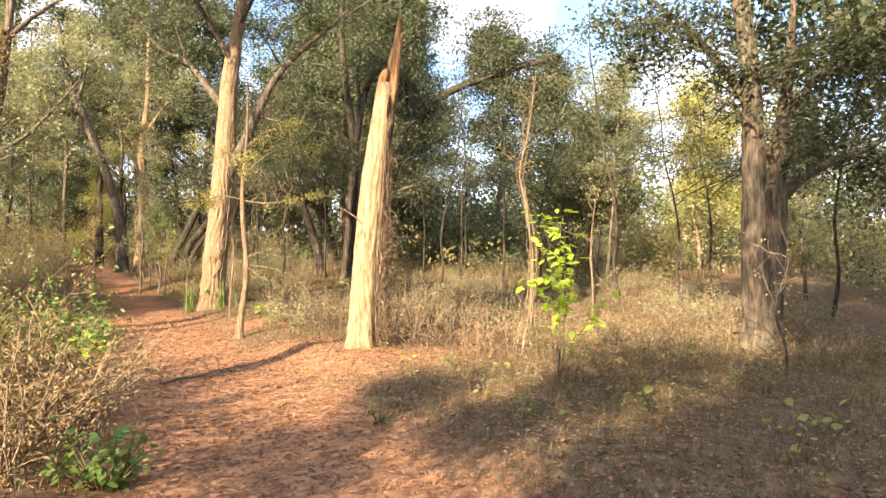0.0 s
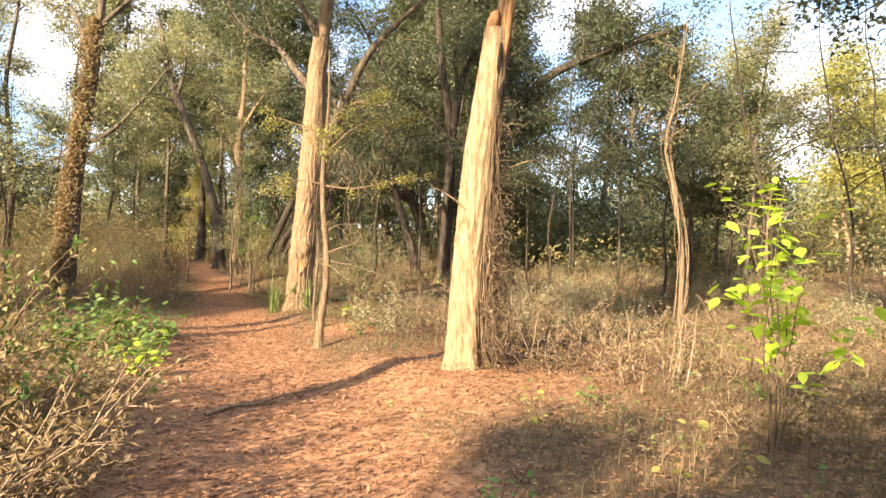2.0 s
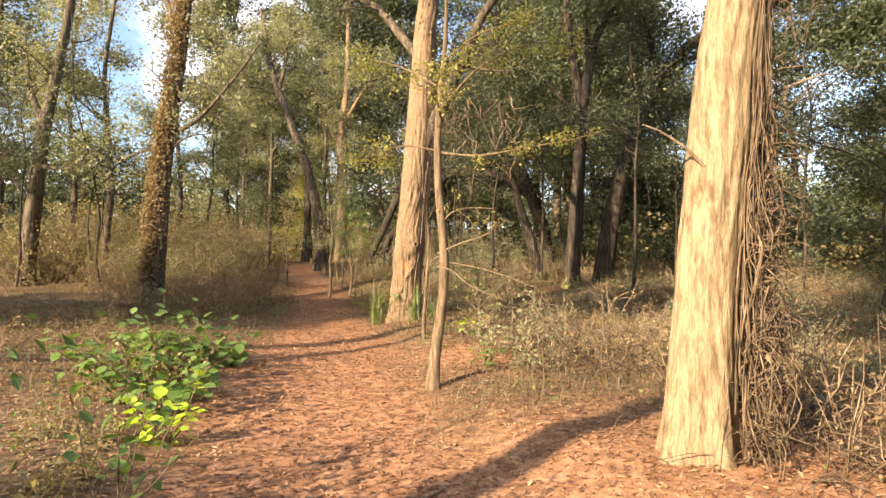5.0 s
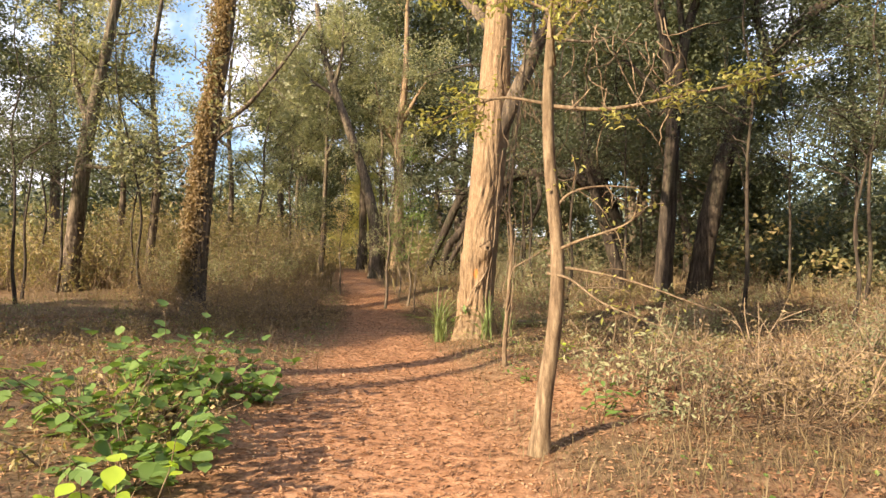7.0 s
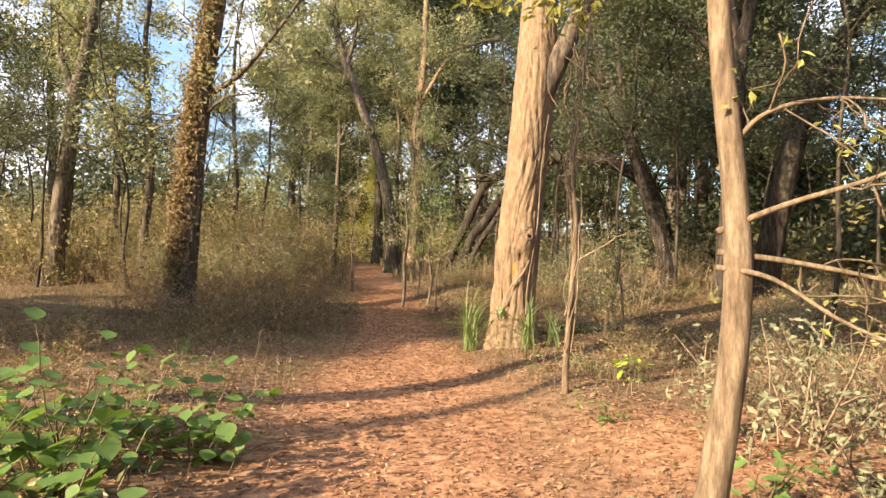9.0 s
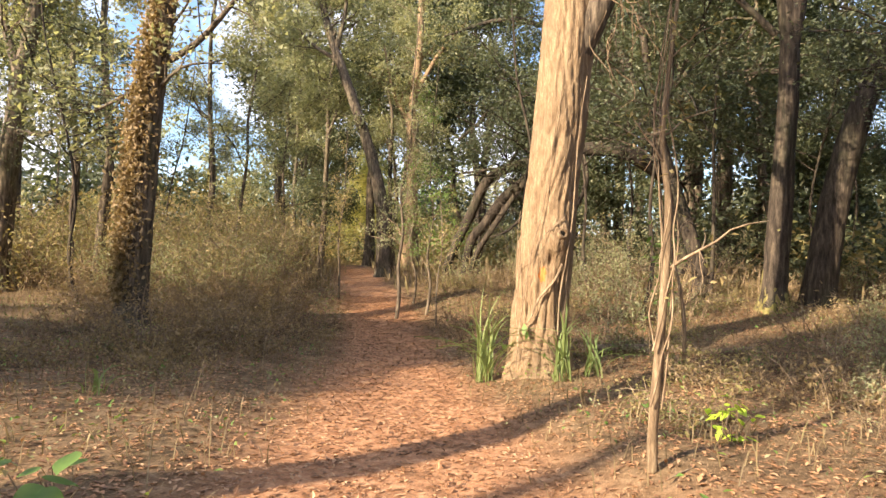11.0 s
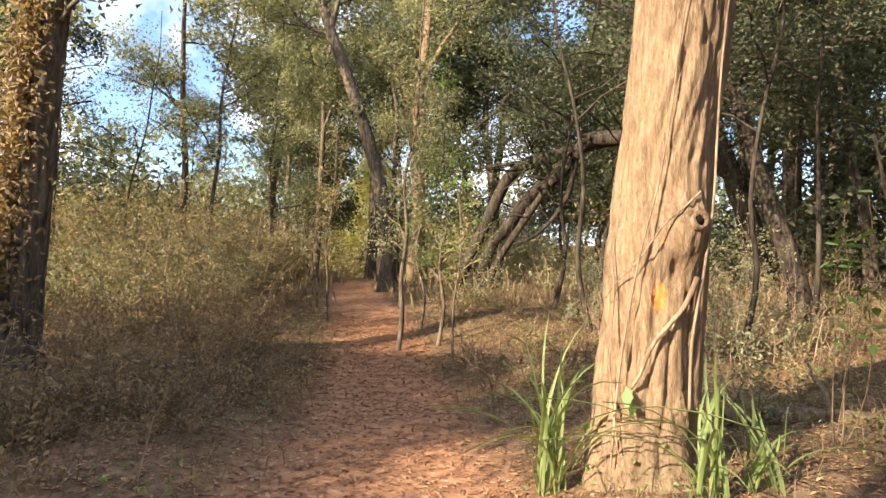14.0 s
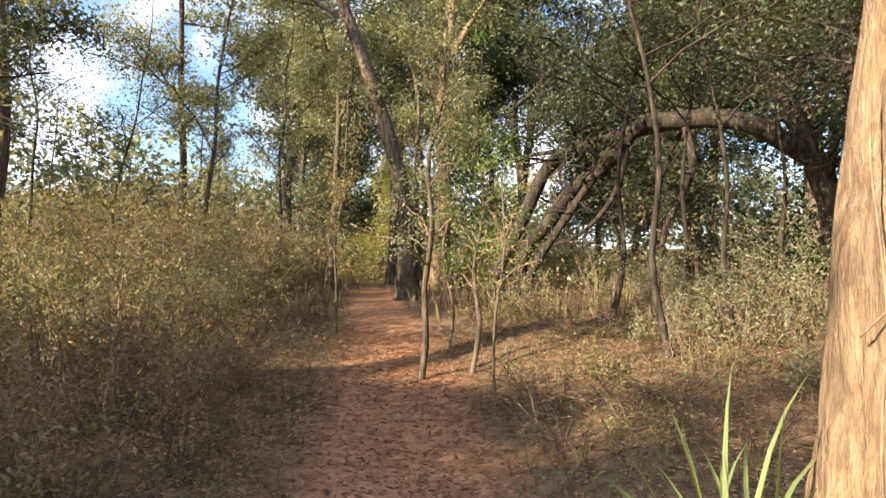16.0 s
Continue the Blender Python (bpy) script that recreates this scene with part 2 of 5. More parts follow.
# ---- mesh building ----
class Geo:
    """Collects tubes, leaves and blades, and links them as one mesh object."""

    def __init__(self):
        self.v, self.q, self.t, self.n = [], [], [], 0

    def add(self, v, q=None, t=None):
        if q is not None and len(q):
            self.q.append(np.asarray(q) + self.n)
        if t is not None and len(t):
            self.t.append(np.asarray(t) + self.n)
        self.v.append(np.asarray(v, dtype=float))
        self.n += len(v)

    def tube(self, pts, radii, sides=8, relief=None, cap=True):
        pts = np.asarray(pts, dtype=float)
        k = len(pts)
        radii = np.broadcast_to(np.asarray(radii, dtype=float), (k,))
        d = np.gradient(pts, axis=0)
        d /= np.linalg.norm(d, axis=1)[:, None] + 1e-9
        u = np.zeros((k, 3))
        ref = np.array([1.0, 0, 0]) if abs(d[0][0]) < 0.8 else np.array([0, 1.0, 0])
        for i in range(k):
            ref = ref - d[i] * ref.dot(d[i])
            ref /= np.linalg.norm(ref) + 1e-9
            u[i] = ref
        w = np.cross(d, u)
        th = np.linspace(0, 2 * np.pi, sides, endpoint=False)
        r = radii[:, None] * np.ones(sides)
        if relief is not None:
            r = r * relief(th[None, :], np.linspace(0, 1, k)[:, None], pts[:, 2][:, None])
        v = pts[:, None, :] + r[:, :, None] * (np.cos(th)[None, :, None] * u[:, None, :] + np.sin(th)[None, :, None] * w[:, None, :])
        i, j = np.meshgrid(np.arange(k - 1), np.arange(sides), indexing="ij")
        a, b = i * sides + j, i * sides + (j + 1) % sides
        q = np.stack([a, b, b + sides, a + sides], -1).reshape(-1, 4)
        v = v.reshape(-1, 3)
        t = None
        if cap:
            v = np.vstack([v, pts[-1] + d[-1] * radii[-1] * 0.4])
            top = (k - 1) * sides
            t = np.stack([top + np.arange(sides), top + (np.arange(sides) + 1) % sides, np.full(sides, len(v) - 1)], -1)
        self.add(v, q, t)

    def leaves(self, rng, at, length, width, droop=0.3, flat=0.0, along=None):
        """Leaves: each four corners, folded along the rib."""
        at = np.asarray(at, dtype=float)
        k = len(at)
        if k == 0:
            return
        d = rng.normal(size=(k, 3)) if along is None else np.asarray(along) + rng.normal(size=(k, 3)) * 0.45
        d[:, 2] = d[:, 2] * (1 - flat) - droop
        d /= np.linalg.norm(d, axis=1)[:, None] + 1e-9
        up = rng.normal(size=(k, 3)) * (1 - flat) + np.array([0, 0, 0.4 + 2.0 * flat])
        s = np.cross(d, up)
        s /= np.linalg.norm(s, axis=1)[:, None] + 1e-9
        nrm = np.cross(s, d)
        ln = length * rng.uniform(0.6, 1.3, k)[:, None]
        wd = width * rng.uniform(0.7, 1.2, k)[:, None]
        p0, p2 = at, at + d * ln - nrm * ln * 0.1
        m = at + d * ln * 0.45
        v = np.stack([p0, m + s * wd * 0.5 + nrm * wd * 0.15, p2, m - s * wd * 0.5 + nrm * wd * 0.15], 1).reshape(-1, 3)
        self.add(v, np.arange(k * 4).reshape(-1, 4))

    def leaflets(self, rng, at, length, width, droop=0.25, flat=0.3):
        """Small far leaves: three corners each."""
        at = np.asarray(at, dtype=float)
        k = len(at)
        d = rng.normal(size=(k, 3))
        d[:, 2] = d[:, 2] * (1 - flat) - droop
        d /= np.linalg.norm(d, axis=1)[:, None] + 1e-9
        s = np.cross(d, rng.normal(size=(k, 3)) * (1 - flat) + np.array([0, 0, 0.3 + 2.0 * flat]))
        s /= np.linalg.norm(s, axis=1)[:, None] + 1e-9
        ln, wd = length * rng.uniform(0.6, 1.4, k)[:, None], width * rng.uniform(0.7, 1.3, k)[:, None]
        v = np.stack([at, at + d * ln * 0.6 + s * wd * 0.6, at + d * ln - s * wd * 0.5], 1).reshape(-1, 3)
        self.add(v, None, np.arange(k * 3).reshape(-1, 3))

    def blades(self, rng, at, height, width, bend=0.5):
        at = np.asarray(at, dtype=float)
        k = len(at)
        a = rng.uniform(0, 2 * np.pi, k)
        h = height * rng.uniform(0.45, 1.25, k)
        out = np.stack([np.cos(a), np.sin(a), np.zeros(k)], 1)
        side = np.stack([-np.sin(a), np.cos(a), np.zeros(k)], 1)
        w = (width * rng.uniform(0.6, 1.3, k))[:, None]
        bd = (bend * rng.uniform(0.2, 1.3, k) * h)[:, None]
        z = np.array([0, 0, 1.0])
        mid = at + z * (h * 0.6)[:, None] + out * bd * 0.35
        tip = at + z * (h * rng.uniform(0.75, 1.0, k))[:, None] + out * bd
        v = np.stack([at - side * w, at + side * w, mid + side * w * 0.8, mid - side * w * 0.8, tip], 1).reshape(-1, 3)
        o = np.arange(k)[:, None] * 5
        self.add(v, o + np.array([0, 1, 2, 3]), o + np.array([3, 2, 4]))

    def mesh(self, name, mat, smooth=True):
        me = bpy.data.meshes.new(name)
        v = np.vstack(self.v)
        q = np.vstack(self.q) if self.q else np.zeros((0, 4), int)
        t = np.vstack(self.t) if self.t else np.zeros((0, 3), int)
        me.vertices.add(len(v))
        me.vertices.foreach_set("co", v.astype(np.float32).ravel())
        loops = np.concatenate([q.ravel(), t.ravel()]).astype(np.int32)
        me.loops.add(len(loops))
        me.loops.foreach_set("vertex_index", loops)
        sizes = np.concatenate([np.full(len(q), 4), np.full(len(t), 3)])
        me.polygons.add(len(sizes))
        me.polygons.foreach_set("loop_start", (np.cumsum(sizes) - sizes).astype(np.int32))
        me.polygons.foreach_set("loop_total", sizes.astype(np.int32))
        me.polygons.foreach_set("use_smooth", np.full(len(sizes), smooth))
        me.update(calc_edges=True)
        me.materials.append(mat)
        return me

    def build(self, name, mat, parent=None, label="", smooth=True):
        ob = new(name, self.mesh(name, mat, smooth))
        ob.parent = parent
        if label:
            tagged(ob, label)
        return ob


def curve_through(pts, n):
    """A smooth line through the points given."""
    p = np.asarray(pts, dtype=float)
    p = np.vstack([2 * p[0] - p[1], p, 2 * p[-1] - p[-2]])
    out = []
    for s in np.linspace(0, len(p) - 3 - 1e-6, n):
        i = int(s)
        f = s - i
        a, b, c, d = p[i], p[i + 1], p[i + 2], p[i + 3]
        out.append(0.5 * (2 * b + (c - a) * f + (2 * a - 5 * b + 4 * c - d) * f * f + (3 * b - a - 3 * c + d) * f ** 3))
    return np.array(out)


def wander(rng, start, way, length, n, wobble=0.15, lift=0.0):
    """A crooked line that sets out along way."""
    d = np.asarray(way, dtype=float)
    d = d / np.linalg.norm(d)
    p = [np.asarray(start, dtype=float)]
    for _ in range(n):
        d = d + rng.normal(size=3) * wobble + np.array([0, 0, lift])
        d /= np.linalg.norm(d)
        p.append(p[-1] + d * length / n)
    return np.array(p)


# ---- lie of the land ----
TRAIL = curve_through([(0.6, -30), (0.3, -8), (0, 0), (-0.45, 2.5), (-1.2, 4.6), (-2.3, 6.9), (-3.8, 9.4), (-5.3, 12.1), (-6.5, 14.5), (-7.8, 17), (-10, 20.8), (-12.3, 24.5), (-15.2, 28.7), (-18, 33), (-21.2, 38), (-27, 48), (-34, 60)], 320)


def smooth_step(a, b, x):
    f = np.clip((x - a) / (b - a), 0, 1)
    return f * f * (3 - 2 * f)


def trail_offset(x, y):
    """How far (x, y) lies from the trail's middle: minus on the left."""
    x, y = np.atleast_1d(np.asarray(x, float)), np.atleast_1d(np.asarray(y, float))
    best, side = np.full(x.shape, 1e9), np.ones(x.shape)
    t = np.gradient(TRAIL, axis=0)
    if x.size < 400:
        dx, dy = x[:, None] - TRAIL[:, 0], y[:, None] - TRAIL[:, 1]
        k = np.argmin(dx * dx + dy * dy, axis=1)
        i = np.arange(len(x))
        return np.hypot(dx[i, k], dy[i, k]) * np.sign(dx[i, k] * t[k, 1] - dy[i, k] * t[k, 0])
    for (px, py), (tx, ty) in zip(TRAIL, t):
        d = (x - px) ** 2 + (y - py) ** 2
        nearer = d < best
        best = np.where(nearer, d, best)
        side = np.where(nearer, np.sign((x - px) * ty - (y - py) * tx), side)
    return np.sqrt(best) * side


def land(x, y):
    x, y = np.atleast_1d(np.asarray(x, float)), np.atleast_1d(np.asarray(y, float))
    z = np.interp(y, [-100, 15, 18, 21, 24, 27, 30, 35, 45, 80], [0, 0, 0.0, 0.10, 0.38, 0.70, 0.97, 1.15, 1.3, 1.45])
    d = trail_offset(x, y)
    ad = np.abs(d)
    z = z + 7 * smooth_step(52, 120, np.hypot(x + 6, y - 18))
    z = z + 0.14 * smooth_step(0.9, 2.0, ad) + 0.3 * smooth_step(3, 8, -d) * smooth_step(6, 14, y)
    z = z - 0.25 * smooth_step(2.5, 6, x) * smooth_step(16, 9, y)
    z = z + (0.05 * np.sin(x * 1.3 + 0.6 * y) * np.sin(y * 1.1 - 0.4 * x) + 0.025 * np.sin(3.1 * x + 1.7) * np.sin(2.7 * y)) * smooth_step(0.4, 2.2, ad)
    return z + 0.012 * np.sin(2.3 * x + y) * np.sin(3.4 * y) - 0.03 * smooth_step(1.0, 0.2, ad)


def trail_mask(x, y):
    wide = np.interp(y, [15, 20], [1.0, 0.62])
    m = smooth_step(1.75, 0.6, np.abs(trail_offset(x, y)) / wide)
    m = np.maximum(m, 0.85 * smooth_step(2.8, 0.8, np.hypot(x + 1.6, y - 9.6)))
    m = np.maximum(m, 0.75 * smooth_step(2.6, 0.6, np.hypot(x + 0.0, y - 10.8)))
    return np.maximum(m, 0.7 * smooth_step(2.2, 0.6, np.hypot(x + 3.9, y - 14.0)))


def lz(x, y):
    return float(land(x, y)[0])


def grid_lines(lo, hi, step, far):
    inner = np.arange(lo, hi, step)
    g = step * 1.35 ** np.arange(1, 40)
    g = np.cumsum(g)
    g = g[g < far]
    return np.concatenate([lo - g[::-1], inner, inner[-1] + g])


gx, gy = grid_lines(-20, 9, 0.17, 900), grid_lines(-2, 36, 0.17, 900)
X, Y = np.meshgrid(gx, gy, indexing="ij")
Z = np.concatenate([land(a, b) for a, b in zip(X, Y)]).reshape(X.shape)
ground_geo = Geo()
i, j = np.meshgrid(np.arange(len(gx) - 1), np.arange(len(gy) - 1), indexing="ij")
a = i * len(gy) + j
ground_geo.add(np.stack([X, Y, Z], -1).reshape(-1, 3), np.stack([a, a + len(gy), a + len(gy) + 1, a + 1], -1).reshape(-1, 4))
ground = ground_geo.build("ground", M_GROUND)
attr = ground.data.attributes.new("trail", "FLOAT", "POINT")
attr.data.foreach_set("value", np.concatenate([trail_mask(a, b) for a, b in zip(X, Y)]).astype(np.float32))
tagged(ground, "reddish-brown woodland floor with a worn trail of bare soil and leaf litter", "ground", kind="structure")


# ---- trees ----
def thing(name, x, y, label, category, group="", sink=0.0, turn=0.0):
    ob = new(name)
    ob.matrix_world = pose(x, y, lz(x, y) - sink, 0, 0, turn)
    return tagged(ob, label, category, group)


def lattice(x, y, z, seed=0.0):
    """Smooth noise from 0 to 1."""
    def cell(i, j, k):
        h = np.sin(i * 127.1 + j * 311.7 + k * 74.7 + seed * 19.19) * 43758.5453
        return h - np.floor(h)
    i, j, k = np.floor(x), np.floor(y), np.floor(z)
    f, g, h = x - i, y - j, z - k
    f, g, h = f * f * (3 - 2 * f), g * g * (3 - 2 * g), h * h * (3 - 2 * h)
    lo = (cell(i, j, k) * (1 - f) + cell(i + 1, j, k) * f) * (1 - g) + (cell(i, j + 1, k) * (1 - f) + cell(i + 1, j + 1, k) * f) * g
    hi = (cell(i, j, k + 1) * (1 - f) + cell(i + 1, j, k + 1) * f) * (1 - g) + (cell(i, j + 1, k + 1) * (1 - f) + cell(i + 1, j + 1, k + 1) * f) * g
    return lo * (1 - h) + hi * h


def knotty(rng, depth=0.1, ribs=9, swell=0.35, twist=1.5):
    """The relief of an old trunk: broken ribs and furrows that wander upwards, lumps, and a root flare."""
    ph = rng.uniform(0, 6.28, 8)
    sd = rng.uniform(0, 50)
    k = ribs / 5.0

    def relief(th, s, z):
        th = th + 0.0 * z
        z = z + 0.0 * th
        w = th + 0.22 * np.sin(1.7 * z + ph[0]) + 0.1 * np.sin(4.3 * z + ph[1]) + twist * 0.06 * z
        c, d = np.cos(w), np.sin(w)
        big = lattice(c * k + 7, d * k + 7, z * 0.9 + 3, sd)
        rib = 1 - np.abs(2 * lattice(c * 2.2 * k + 20, d * 2.2 * k + 20, z * 1.5 + 9, sd + 1) - 1)
        fine = 1 - np.abs(2 * lattice(c * 5 * k + 40, d * 5 * k + 40, z * 4.0 + 5, sd + 2) - 1)
        r = 1 - depth * 1.3 * rib ** 3 - depth * 0.7 * fine ** 3 + depth * 0.9 * (big - 0.5)
        r = r + 0.04 * np.sin(2 * th + ph[5] + 0.8 * z)
        return r + swell * np.exp(-np.maximum(z, 0) / 0.3) * (0.55 + 0.45 * np.sin(5 * th + ph[7]))
    return relief


def branch_out(rng, wood, line, radii, tips, count, lo, length, lift=0.02, up=0.3, twig_r=0.35, sides=5, sub=3):
    """Side branches off a limb, and the tips at which leaves grow."""
    k = len(line)
    for _ in range(count):
        s = rng.uniform(lo, 1.0)
        i = min(int(s * (k - 1)), k - 2)
        d = line[i + 1] - line[i]
        d /= np.linalg.norm(d) + 1e-9
        side = rng.normal(size=3)
        side -= d * side.dot(d)
        side /= np.linalg.norm(side)
        ln = length * rng.uniform(0.5, 1.2) * (1.15 - 0.5 * s)
        b = wander(rng, line[i], side + d * 0.6 + np.array([0, 0, up]), ln, 6, 0.2, lift)
        r0 = radii[i] * twig_r * rng.uniform(0.7, 1.1)
        wood.tube(b, np.linspace(r0, max(r0 * 0.2, 0.004), 7), sides)
        tips.append(b[-1])
        tips.append(b[4])
        for _ in range(sub):
            q = rng.integers(2, 6)
            c = wander(rng, b[q], rng.normal(size=3) + np.array([0, 0, 0.2]), ln * 0.45, 3, 0.25, lift)
            wood.tube(c, np.linspace(r0 * 0.45, 0.003, 4), 3, cap=False)
            tips.append(c[-1])
            tips.append(c[2])


def foliage(rng, tips, per_tip, spread, size, flat=0.35, squash=0.6, far=False):
    g = Geo()
    tips = np.asarray(tips)
    keep = np.repeat(tips, per_tip, axis=0)
    off = rng.normal(size=keep.shape) * spread * np.array([1, 1, squash])
    if far:
        g.leaflets(rng, keep + off, size, size * 0.6, 0.25, flat)
    else:
        g.leaves(rng, keep + off, size, size * 0.5, 0.25, flat)
    return g


def forest_tree(seed, name, height, radius, lean, crown_from, reach, bark_mat, leaf_mat, leaf_size, per_tip, limbs=9, label="", spread=0.4):
    """A woodland tree at the origin: trunk with its limbs, and a crown of many leaves."""
    rng = np.random.default_rng(seed)
    ob = tagged(new(name), label, "tree", "woodland trees")
    wood, tips = Geo(), []
    p = [np.array([lean[0] * f ** 1.3 + rng.normal() * 0.10 * height / 10 * (f > 0), lean[1] * f ** 1.3 + rng.normal() * 0.10 * height / 10 * (f > 0), -0.15 + (height + 0.15) * f]) for f in np.linspace(0, 1, 8)]
    line = curve_through(p, 26)
    rad = radius * (1 - 0.8 * np.linspace(0, 1, 26) ** 0.8)
    wood.tube(line, rad, 12, knotty(rng, 0.09, 7, 0.3))
    for _ in range(limbs):
        s = rng.uniform(crown_from, 0.97)
        i = int(s * 25)
        a = rng.uniform(0, 6.28)
        ln = reach * rng.uniform(0.6, 1.15) * (1.2 - 0.6 * s)
        b = wander(rng, line[i], (math.cos(a), math.sin(a), rng.uniform(0.15, 0.9)), ln, 8, 0.16, 0.01)
        rr = np.linspace(rad[i] * 0.5, 0.015, 9)
        wood.tube(b, rr, 6)
        branch_out(rng, wood, b, rr, tips, 7, 0.25, ln * 0.55, 0.0, 0.25, 0.5, 3, 3)
    branch_out(rng, wood, line, rad, tips, 8, crown_from, reach * 0.5, 0.02, 0.4, 0.3, 4, 2)
    wood.build("trunk", bark_mat, ob)
    foliage(rng, tips, per_tip, spread, leaf_size, far=True).build("crown", leaf_mat, ob, smooth=False)
    return ob


def planted(model, spots, rng, lo=0.85, hi=1.15):
    """Copies of a model at the places given, each turned and sized a little differently."""
    for k, (x, y) in enumerate(spots):
        m = pose(x, y, lz(x, y) - 0.05, 0, 0, rng.uniform(0, 360)) @ Matrix.Scale(rng.uniform(lo, hi), 4)
        if k == 0:
            model.matrix_world = m
        else:
            copy_thing(model, m)


def limb(wood, pts, r0, r1, n=18, sides=10, rng=None, depth=0.06):
    line = curve_through(pts, n)
    rad = np.linspace(r0, r1, n)
    wood.tube(line, rad, sides, knotty(rng, depth, 6, 0.0) if rng is not None else None)
    return line, rad


def snag(x, y):
    """The broken, sunlit dead trunk with vines down one side."""
    rng = np.random.default_rng(11)
    ob = thing("dead_tree_snag", x, y, "tall broken dead trunk, pale bark, vines down one side", "tree")
    g = Geo()
    line = curve_through([(0, 0, -0.2), (0.0, 0, 0.4), (0.06, 0, 1.4), (0.16, 0, 2.6), (0.30, 0, 3.6), (0.36, 0, 4.1)], 130)
    rad = np.interp(line[:, 2], [-0.2, 0.2, 1, 2.5, 3.6, 4.1], [0.26, 0.235, 0.21, 0.19, 0.165, 0.15])
    g.tube(line, rad, 72, knotty(rng, 0.06, 11, 0.4), cap=True)
    g.build("trunk", M_SNAG, ob)
    s = Geo()
    for dx, dy, h, r in ((0.1, 0.0, 1.25, 0.085), (0.02, 0.07, 0.75, 0.08), (-0.06, -0.03, 0.35, 0.09), (0.12, -0.06, 0.9, 0.05)):
        n = 14
        l2 = curve_through([(0.36 + dx * 0.6, dy, 3.7), (0.38 + dx, dy, 4.1), (0.42 + dx * 1.2, dy * 1.2, 4.05 + h * 0.6), (0.45 + dx * 1.3, dy, 4.0 + h)], n)
        s.tube(l2, np.interp(np.linspace(0, 1, n), [0, 0.5, 0.8, 1], [r * 1.2, r, r * 0.7, 0.012]), 12, knotty(rng, 0.2, 5, 0))
    s.build("broken_top", M_SPLIT, ob, "splintered brown broken top")
    # solid dark spindles in the bark; the hollows' shade is their colour
    for x0, y0, z0, hh, ww in ((0.41, -0.135, 3.72, 0.2, 0.032), (0.43, -0.125, 3.32, 0.12, 0.035)):
        c = Geo()
        c.tube(curve_through([(x0 - 0.02, y0, z0 - hh), (x0, y0 - 0.012, z0), (x0 + 0.02, y0, z0 + hh)], 12), np.array([0.004, 0.4, 0.75, 0.95, 1, 1, 0.95, 0.9, 0.8, 0.6, 0.35, 0.05]) * ww, 10, knotty(rng, 0.2, 5, 0))
        c.build("hollow", M_HOLE, ob, "rotten hollow, its inner shade a dark plug")
    v = Geo()
    for q in range(95):
        z0, z1 = rng.uniform(0, 1.6) * (q % 3 > 0), rng.uniform(1.2, 3.9)
        a0, out = rng.uniform(-0.75, 0.8), rng.uniform(0, 0.4)
        pts = []
        a = a0
        for f in np.linspace(0, 1, 11):
            z = z0 + (z1 - z0) * f + rng.normal() * 0.05
            cx = np.interp(z, line[:, 2], line[:, 0])
            rr = np.interp(z, line[:, 2], rad) * 1.08 + 0.015 + out * max(0.0, 1 - z / 3.2) * rng.uniform(0.3, 1.2)
            a += rng.normal() * 0.22
            a = min(max(a, -0.85), 1.1)
            pts.append((cx + rr * math.cos(a), rr * math.sin(a), z))
        v.tube(curve_through(pts, 30), np.linspace(rng.uniform(0.003, 0.009), 0.0025, 30), 5)
    for q in range(330):
        z = abs(rng.normal()) * 1.3 + 0.1
        b = wander(rng, (0.22 + 0.08 * z, rng.uniform(-0.3, 0.1), z), (1, rng.normal() * 0.8 - 0.3, rng.uniform(-1, 0.9)), rng.uniform(0.15, 0.5), 6, 0.5, -0.08)
        v.tube(b, np.linspace(0.0045, 0.0018, 7), 3)
    v.build("vine_tangle", M_VINE, ob, "dry bare vine stems")
    d = Geo()
    for z, a in ((2.2, 0.4), (1.75, -2.6)):
        b = wander(rng, (0.2, 0, z), (math.cos(a), math.sin(a) - 0.3, 0.8), 0.8, 7, 0.15)
        d.tube(b, np.linspace(0.02, 0.004, 8), 6)
    d.build("dead_branch", M_TWIG, ob)
    return ob


